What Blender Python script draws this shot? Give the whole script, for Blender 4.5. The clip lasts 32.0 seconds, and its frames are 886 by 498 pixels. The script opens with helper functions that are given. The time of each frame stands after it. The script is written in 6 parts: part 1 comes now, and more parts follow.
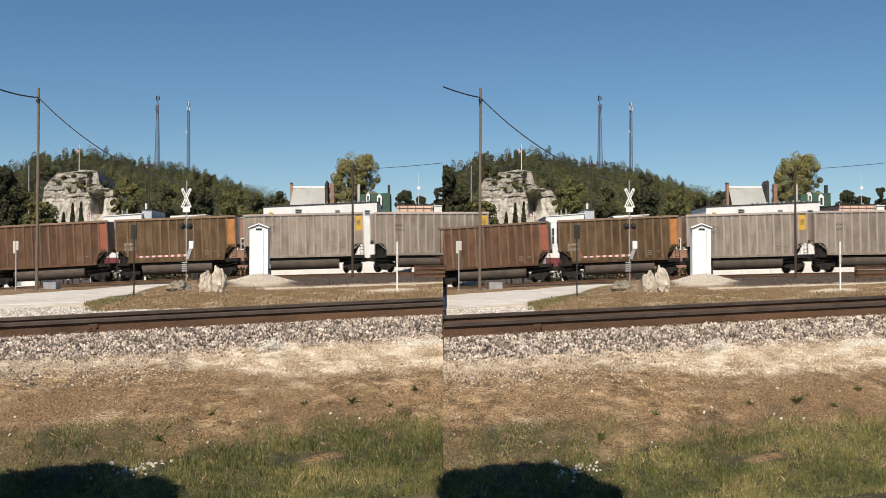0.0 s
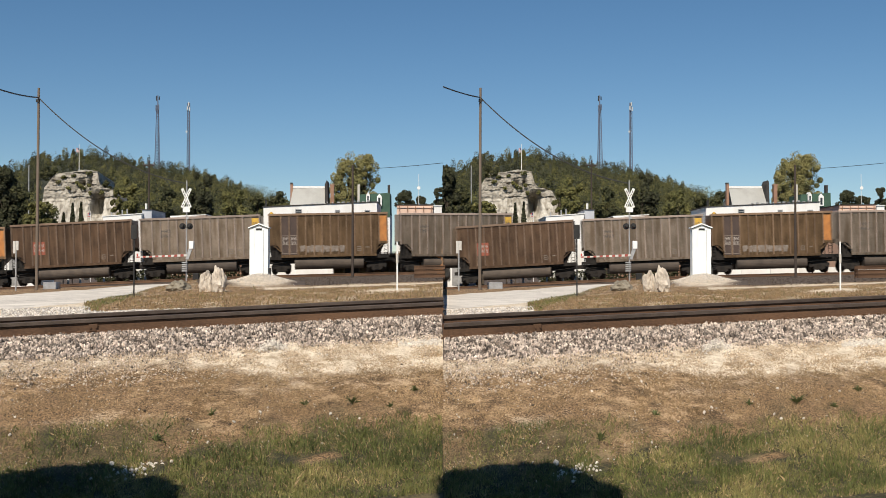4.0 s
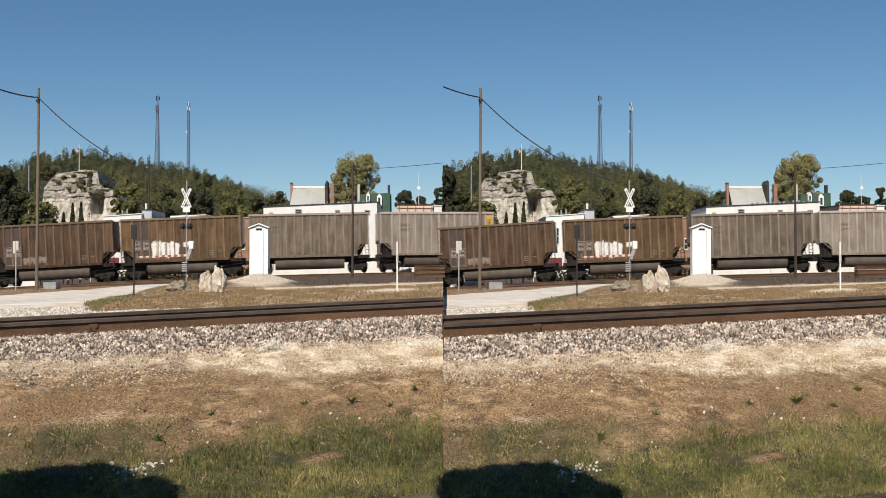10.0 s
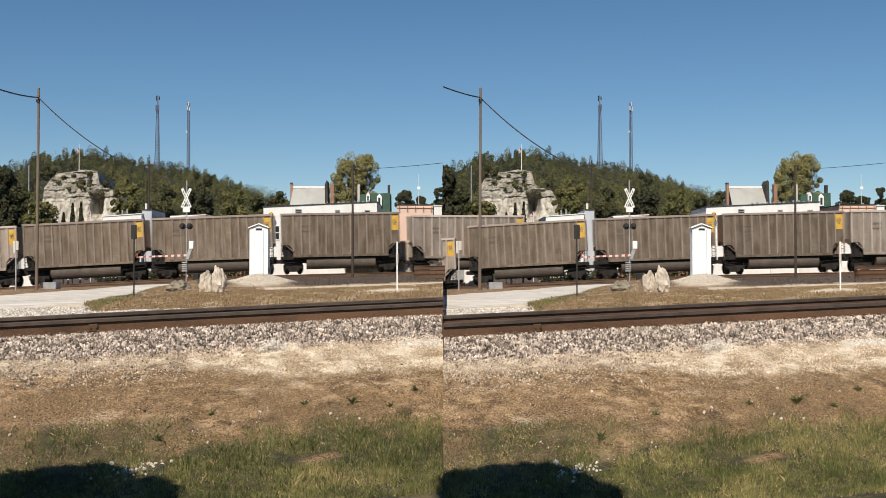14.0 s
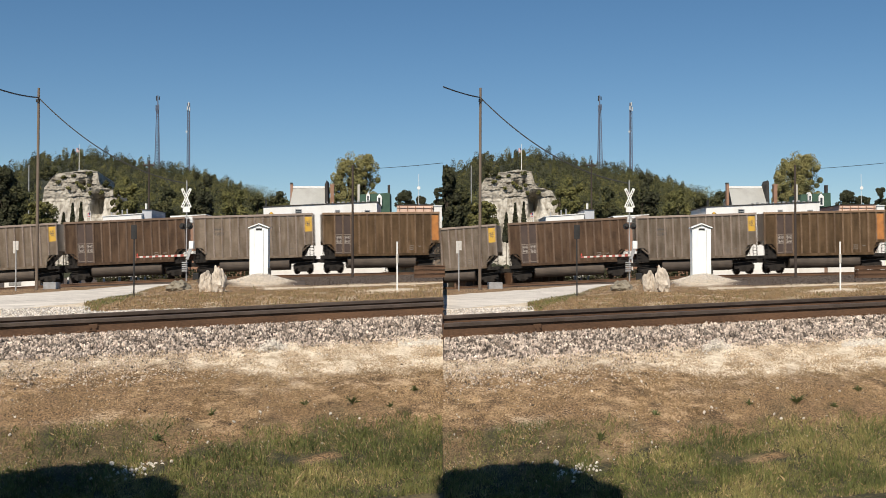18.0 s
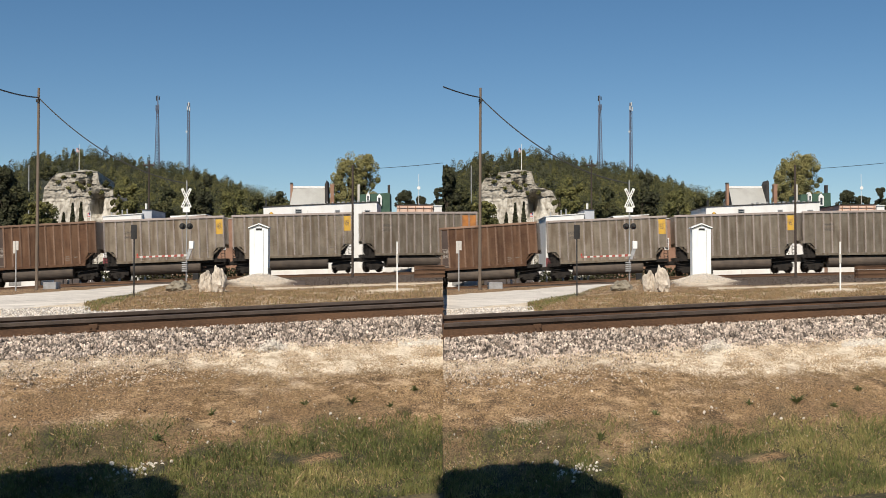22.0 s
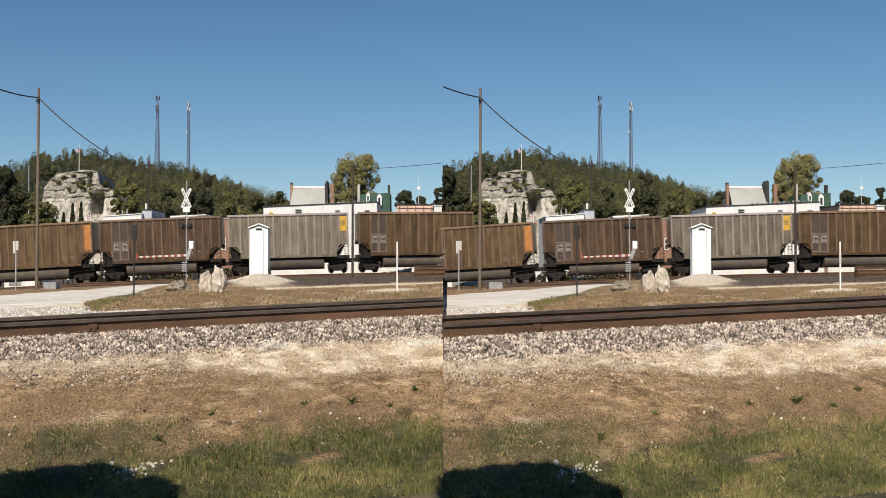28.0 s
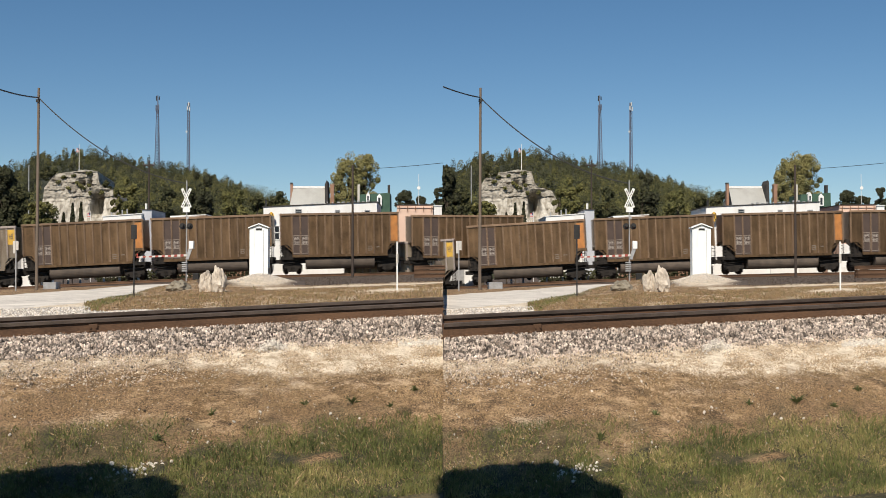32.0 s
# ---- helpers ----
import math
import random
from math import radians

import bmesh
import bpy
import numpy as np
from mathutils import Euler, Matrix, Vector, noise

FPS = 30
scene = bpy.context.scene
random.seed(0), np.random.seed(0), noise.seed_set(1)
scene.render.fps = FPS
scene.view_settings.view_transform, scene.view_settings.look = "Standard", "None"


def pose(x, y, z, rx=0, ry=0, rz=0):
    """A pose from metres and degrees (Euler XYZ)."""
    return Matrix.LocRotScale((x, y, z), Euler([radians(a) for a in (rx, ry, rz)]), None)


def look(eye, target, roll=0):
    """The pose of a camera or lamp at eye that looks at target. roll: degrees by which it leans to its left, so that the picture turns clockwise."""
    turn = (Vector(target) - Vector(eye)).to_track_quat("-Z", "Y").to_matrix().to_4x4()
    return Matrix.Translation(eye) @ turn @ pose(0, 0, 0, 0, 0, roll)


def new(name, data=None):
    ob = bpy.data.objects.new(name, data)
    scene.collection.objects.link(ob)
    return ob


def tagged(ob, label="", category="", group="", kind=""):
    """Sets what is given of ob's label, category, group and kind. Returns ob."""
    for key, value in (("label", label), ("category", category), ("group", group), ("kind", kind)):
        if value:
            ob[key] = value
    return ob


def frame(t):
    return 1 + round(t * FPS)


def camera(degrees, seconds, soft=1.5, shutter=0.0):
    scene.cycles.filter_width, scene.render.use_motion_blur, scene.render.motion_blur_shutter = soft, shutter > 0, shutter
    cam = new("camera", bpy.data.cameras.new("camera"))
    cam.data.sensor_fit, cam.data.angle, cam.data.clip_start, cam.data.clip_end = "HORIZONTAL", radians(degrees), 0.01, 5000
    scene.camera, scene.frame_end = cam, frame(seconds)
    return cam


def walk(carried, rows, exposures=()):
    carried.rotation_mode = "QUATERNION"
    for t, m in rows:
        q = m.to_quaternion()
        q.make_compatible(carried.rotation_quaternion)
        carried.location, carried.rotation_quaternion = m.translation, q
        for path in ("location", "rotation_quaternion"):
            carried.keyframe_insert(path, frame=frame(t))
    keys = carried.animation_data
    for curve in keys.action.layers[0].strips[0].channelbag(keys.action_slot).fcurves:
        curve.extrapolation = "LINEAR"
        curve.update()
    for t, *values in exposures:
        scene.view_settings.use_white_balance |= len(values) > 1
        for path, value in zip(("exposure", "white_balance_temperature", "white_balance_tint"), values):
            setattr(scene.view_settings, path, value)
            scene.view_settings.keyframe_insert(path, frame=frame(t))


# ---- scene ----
# The film shows its place twice, side by side and at half its width, so the place is built twice too:
# side 0 lies over the first half of the view, side 1 over the second.
EYE = 1.6            # height of the lens over the lawn
F = 2000.0           # steps of bearing to a radian: sight() below counts in these
HALF = 784           # bearing steps across one side
cam = camera(2 * math.degrees(math.atan(HALF / F)), 32.0, soft=0.8, shutter=0.3)
AIM = pose(0, 0, EYE, 90 + math.degrees(math.atan(38 / F)), 0, 0)
walk(cam, [(0.0, AIM), (32.0, AIM)])

# ---- light ----
SUN_ELEVATION, SUN_TURN = 44.0, 14.0      # degrees; turn: how far the sun stands to the left behind the lens
world = bpy.data.worlds.new("sky")
scene.world = world
world.use_nodes = True
wn = world.node_tree.nodes
sky = wn.new("ShaderNodeTexSky")
sky.sky_type, sky.sun_disc = "NISHITA", False
sky.sun_elevation, sky.sun_rotation = radians(SUN_ELEVATION), radians(180 + SUN_TURN)
sky.air_density, sky.dust_density, sky.ozone_density = 0.8, 0.0, 2.6
wn["Background"].inputs["Strength"].default_value = 0.069
deep = wn.new("ShaderNodeHueSaturation")          # the clear, deep blue of the day
deep.inputs["Hue"].default_value, deep.inputs["Saturation"].default_value = 0.496, 1.17
world.node_tree.links.new(sky.outputs["Color"], deep.inputs["Color"])
world.node_tree.links.new(deep.outputs["Color"], wn["Background"].inputs["Color"])
sun = new("sun", bpy.data.lights.new("sun", "SUN"))
sun.data.energy, sun.data.angle, sun.data.color = 5.0, radians(0.5), (1.0, 0.9, 0.77)
sun_way = Vector((-math.sin(radians(SUN_TURN)) * math.cos(radians(SUN_ELEVATION)),
                  -math.cos(radians(SUN_TURN)) * math.cos(radians(SUN_ELEVATION)), math.sin(radians(SUN_ELEVATION))))
sun.matrix_world = look(sun_way * 60, (0, 0, 0))
scene.view_settings.exposure = 0.12

# ---- helpers of this place ----


def sight(side, a, e, d):
    """The point of a side d metres out, at bearing a (0 to 784 across the side) and e steps under the top line."""
    return Vector(((a + (side - 1) * HALF) / F * d, d, EYE + (479 - e) / F * d))


def ground_spot(side, a, d):
    return Vector(((a + (side - 1) * HALF) / F * d, d, ground_z(side, a, d)))


def lerp(x, table):
    """Straight steps between the (x, y) of a table, flat past its ends."""
    if x <= table[0][0]:
        return table[0][1]
    for (x0, y0), (x1, y1) in zip(table, table[1:]):
        if x < x1:
            return y0 + (y1 - y0) * (x - x0) / (x1 - x0)
    return table[-1][1]


def mesh_from(bm, name, material, smooth=False):
    me = bpy.data.meshes.new(name)
    bm.to_mesh(me)
    bm.free()
    if material:
        me.materials.append(material)
    if smooth:
        for p in me.polygons:
            p.use_smooth = True
    return me


def thing(name, place, label, category, group="", kind="", turn=0.0, lean=0.0):
    ob = new(name)
    ob.empty_display_size = 0.2
    ob.matrix_world = Matrix.Translation(place) @ pose(0, 0, 0, 0, lean, turn)
    return tagged(ob, label, category, group, kind)


def part(name, bm, material, parent=None, label="", smooth=False, place=None):
    """Links a bmesh, or a mesh made before, as one mesh object under a thing or a part."""
    me = bm if isinstance(bm, bpy.types.Mesh) else mesh_from(bm, name, material, smooth)
    ob = new(name, me)
    if parent:
        ob.parent = parent
    if place is not None:
        ob.matrix_basis = place if isinstance(place, Matrix) else Matrix.Translation(place)
    if label:
        tagged(ob, label)
    return ob


def box(bm, x0, x1, y0, y1, z0, z1, bevel=0.0):
    m = Matrix.LocRotScale(((x0 + x1) / 2, (y0 + y1) / 2, (z0 + z1) / 2), None, (x1 - x0, y1 - y0, z1 - z0))
    made = bmesh.ops.create_cube(bm, size=1, matrix=m)["verts"]
    if bevel:
        edges = list({e for v in made for e in v.link_edges})
        bmesh.ops.bevel(bm, geom=edges, offset=bevel, segments=1, affect="EDGES", profile=0.5)
    return bm


def boxed(*args, **kw):
    return box(bmesh.new(), *args, **kw)


def rod(bm, p0, p1, r0, r1=None, n=8):
    """A tapered round rod from p0 to p1."""
    p0, p1 = Vector(p0), Vector(p1)
    way = p1 - p0
    m = Matrix.Translation((p0 + p1) / 2) @ way.to_track_quat("Z", "Y").to_matrix().to_4x4()
    bmesh.ops.create_cone(bm, cap_ends=True, segments=n, radius1=r0, radius2=r0 if r1 is None else r1, depth=way.length, matrix=m)
    return bm


def rodded(*args, **kw):
    return rod(bmesh.new(), *args, **kw)


def prism(bm, outline, y0, y1):
    """The outline of (x, z) points drawn out from y0 to y1."""
    a = [bm.verts.new((x, y0, z)) for x, z in outline]
    b = [bm.verts.new((x, y1, z)) for x, z in outline]
    n = len(a)
    bm.faces.new(a), bm.faces.new(b[::-1])
    for i in range(n):
        bm.faces.new((a[i], b[i], b[(i + 1) % n], a[(i + 1) % n]))
    bmesh.ops.recalc_face_normals(bm, faces=bm.faces[:])
    return bm


def lattice(xs, zs, keep, y0, y1):
    """A flat grid frame in one piece: the cells of xs by zs for which keep(i, j) holds."""
    bm = bmesh.new()
    made = {}

    def vert(i, j, y):
        if (i, j, y) not in made:
            made[i, j, y] = bm.verts.new((xs[i], y, zs[j]))
        return made[i, j, y]
    cells = {(i, j) for i in range(len(xs) - 1) for j in range(len(zs) - 1) if keep(i, j)}
    for i, j in cells:
        bm.faces.new([vert(*c, y0) for c in ((i, j), (i + 1, j), (i + 1, j + 1), (i, j + 1))])
        bm.faces.new([vert(*c, y1) for c in ((i, j + 1), (i + 1, j + 1), (i + 1, j), (i, j))])
        for di, dj, p, q in ((-1, 0, (i, j + 1), (i, j)), (1, 0, (i + 1, j), (i + 1, j + 1)), (0, -1, (i, j), (i + 1, j)), (0, 1, (i + 1, j + 1), (i, j + 1))):
            if (i + di, j + dj) not in cells:
                bm.faces.new((vert(*q, y0), vert(*p, y0), vert(*p, y1), vert(*q, y1)))
    return bm


def tube(points, r, n=6):
    """A round cable in one piece along points."""
    bm = bmesh.new()
    rings = []
    for i, p in enumerate(points):
        way = (points[min(i + 1, len(points) - 1)] - points[max(i - 1, 0)]).normalized()
        u = way.orthogonal().normalized() if i == 0 else (u - way * u.dot(way)).normalized()
        v = way.cross(u)
        rings.append([bm.verts.new(p + (u * math.cos(6.28319 * k / n) + v * math.sin(6.28319 * k / n)) * r) for k in range(n)])
    for s, t in zip(rings, rings[1:]):
        for k in range(n):
            bm.faces.new((s[k], s[(k + 1) % n], t[(k + 1) % n], t[k]))
    bm.faces.new(rings[0][::-1]), bm.faces.new(rings[-1])
    return bm


def pydata(name, verts, faces, material):
    me = bpy.data.meshes.new(name)
    me.from_pydata(verts, [], faces)
    if material:
        me.materials.append(material)
    me.update()
    return me


# ---- materials ----
def surface(name, colours, scale=4.0, rough=0.8, bump=0.3, fine=40.0, metal=0.0, tint=0.0, island=0.0, stretch=(1, 1, 1), wear=None, distance=0.02, translucent=0.0):
    """A material that mixes its colours by coarse and fine noise; tint and island: spread of value from piece to piece."""
    m = bpy.data.materials.new(name)
    m.use_nodes = True
    t = m.node_tree
    n, l = t.nodes, t.links
    bsdf = n["Principled BSDF"]
    co = n.new("ShaderNodeTexCoord")
    mp = n.new("ShaderNodeMapping")
    mp.inputs["Scale"].default_value = stretch
    spot = co.outputs["Object"]
    if tint:                             # alike pieces each get their own stretch of the grain
        own = n.new("ShaderNodeObjectInfo")
        far = n.new("ShaderNodeMath")
        far.operation = "MULTIPLY"
        far.inputs[1].default_value = 90.0
        l.new(own.outputs["Random"], far.inputs[0])
        moved = n.new("ShaderNodeVectorMath")
        l.new(spot, moved.inputs[0]), l.new(far.outputs[0], moved.inputs[1])
        spot = moved.outputs["Vector"]
    l.new(spot, mp.inputs["Vector"])
    big = n.new("ShaderNodeTexNoise")
    big.inputs["Scale"].default_value, big.inputs["Detail"].default_value = scale, 6
    small = n.new("ShaderNodeTexNoise")
    small.inputs["Scale"].default_value, small.inputs["Detail"].default_value = fine, 4
    l.new(mp.outputs[0], big.inputs["Vector"])
    l.new(mp.outputs[0], small.inputs["Vector"])
    mix = n.new("ShaderNodeMath")
    mix.operation = "MULTIPLY_ADD"
    mix.inputs[1].default_value = 0.35
    l.new(small.outputs["Fac"], mix.inputs[0])
    part_of = n.new("ShaderNodeMath")
    part_of.operation = "MULTIPLY"
    part_of.inputs[1].default_value = 0.65
    l.new(big.outputs["Fac"], part_of.inputs[0])
    l.new(part_of.outputs[0], mix.inputs[2])
    ramp = n.new("ShaderNodeValToRGB")
    el = ramp.color_ramp.elements
    while len(el) < len(colours):
        el.new(0.5)
    for i, c in enumerate(colours):
        el[i].position = 0.36 + 0.28 * i / max(1, len(colours) - 1)
        el[i].color = (*c, 1)
    l.new(mix.outputs[0], ramp.inputs["Fac"])
    out = ramp.outputs["Color"]
    if wear:
        tone, amount, wscale, wstretch = wear
        wm = n.new("ShaderNodeMapping")
        wm.inputs["Scale"].default_value = wstretch
        l.new(spot, wm.inputs["Vector"])
        wt = n.new("ShaderNodeTexNoise")
        wt.inputs["Scale"].default_value, wt.inputs["Detail"].default_value = wscale, 5
        l.new(wm.outputs[0], wt.inputs["Vector"])
        wr = n.new("ShaderNodeValToRGB")
        wr.color_ramp.elements[0].position, wr.color_ramp.elements[1].position = 0.46, 0.66
        wr.color_ramp.elements[1].color = (amount, amount, amount, 1)
        l.new(wt.outputs["Fac"], wr.inputs["Fac"])
        wx = n.new("ShaderNodeMix")
        wx.data_type = "RGBA"
        l.new(wr.outputs["Color"], wx.inputs["Factor"])
        l.new(out, wx.inputs["A"])
        wx.inputs["B"].default_value = (*tone, 1)
        out = wx.outputs["Result"]
    for amount, node, socket in ((tint, "ShaderNodeObjectInfo", "Random"), (island, "ShaderNodeNewGeometry", "Random Per Island")):
        if amount:
            info = n.new(node)
            span = n.new("ShaderNodeMapRange")
            span.inputs["To Min"].default_value, span.inputs["To Max"].default_value = 1 - amount, 1 + amount
            l.new(info.outputs[socket], span.inputs["Value"])
            hsv = n.new("ShaderNodeHueSaturation")
            l.new(span.outputs[0], hsv.inputs["Value"])
            l.new(out, hsv.inputs["Color"])
            out = hsv.outputs["Color"]
    l.new(out, bsdf.inputs["Base Color"])
    bsdf.inputs["Roughness"].default_value, bsdf.inputs["Metallic"].default_value = rough, metal
    if bump:
        b = n.new("ShaderNodeBump")
        b.inputs["Strength"].default_value, b.inputs["Distance"].default_value = bump, distance
        l.new(mix.outputs[0], b.inputs["Height"])
        l.new(b.outputs["Normal"], bsdf.inputs["Normal"])
    return m


RUST = (0.16, 0.075, 0.035)
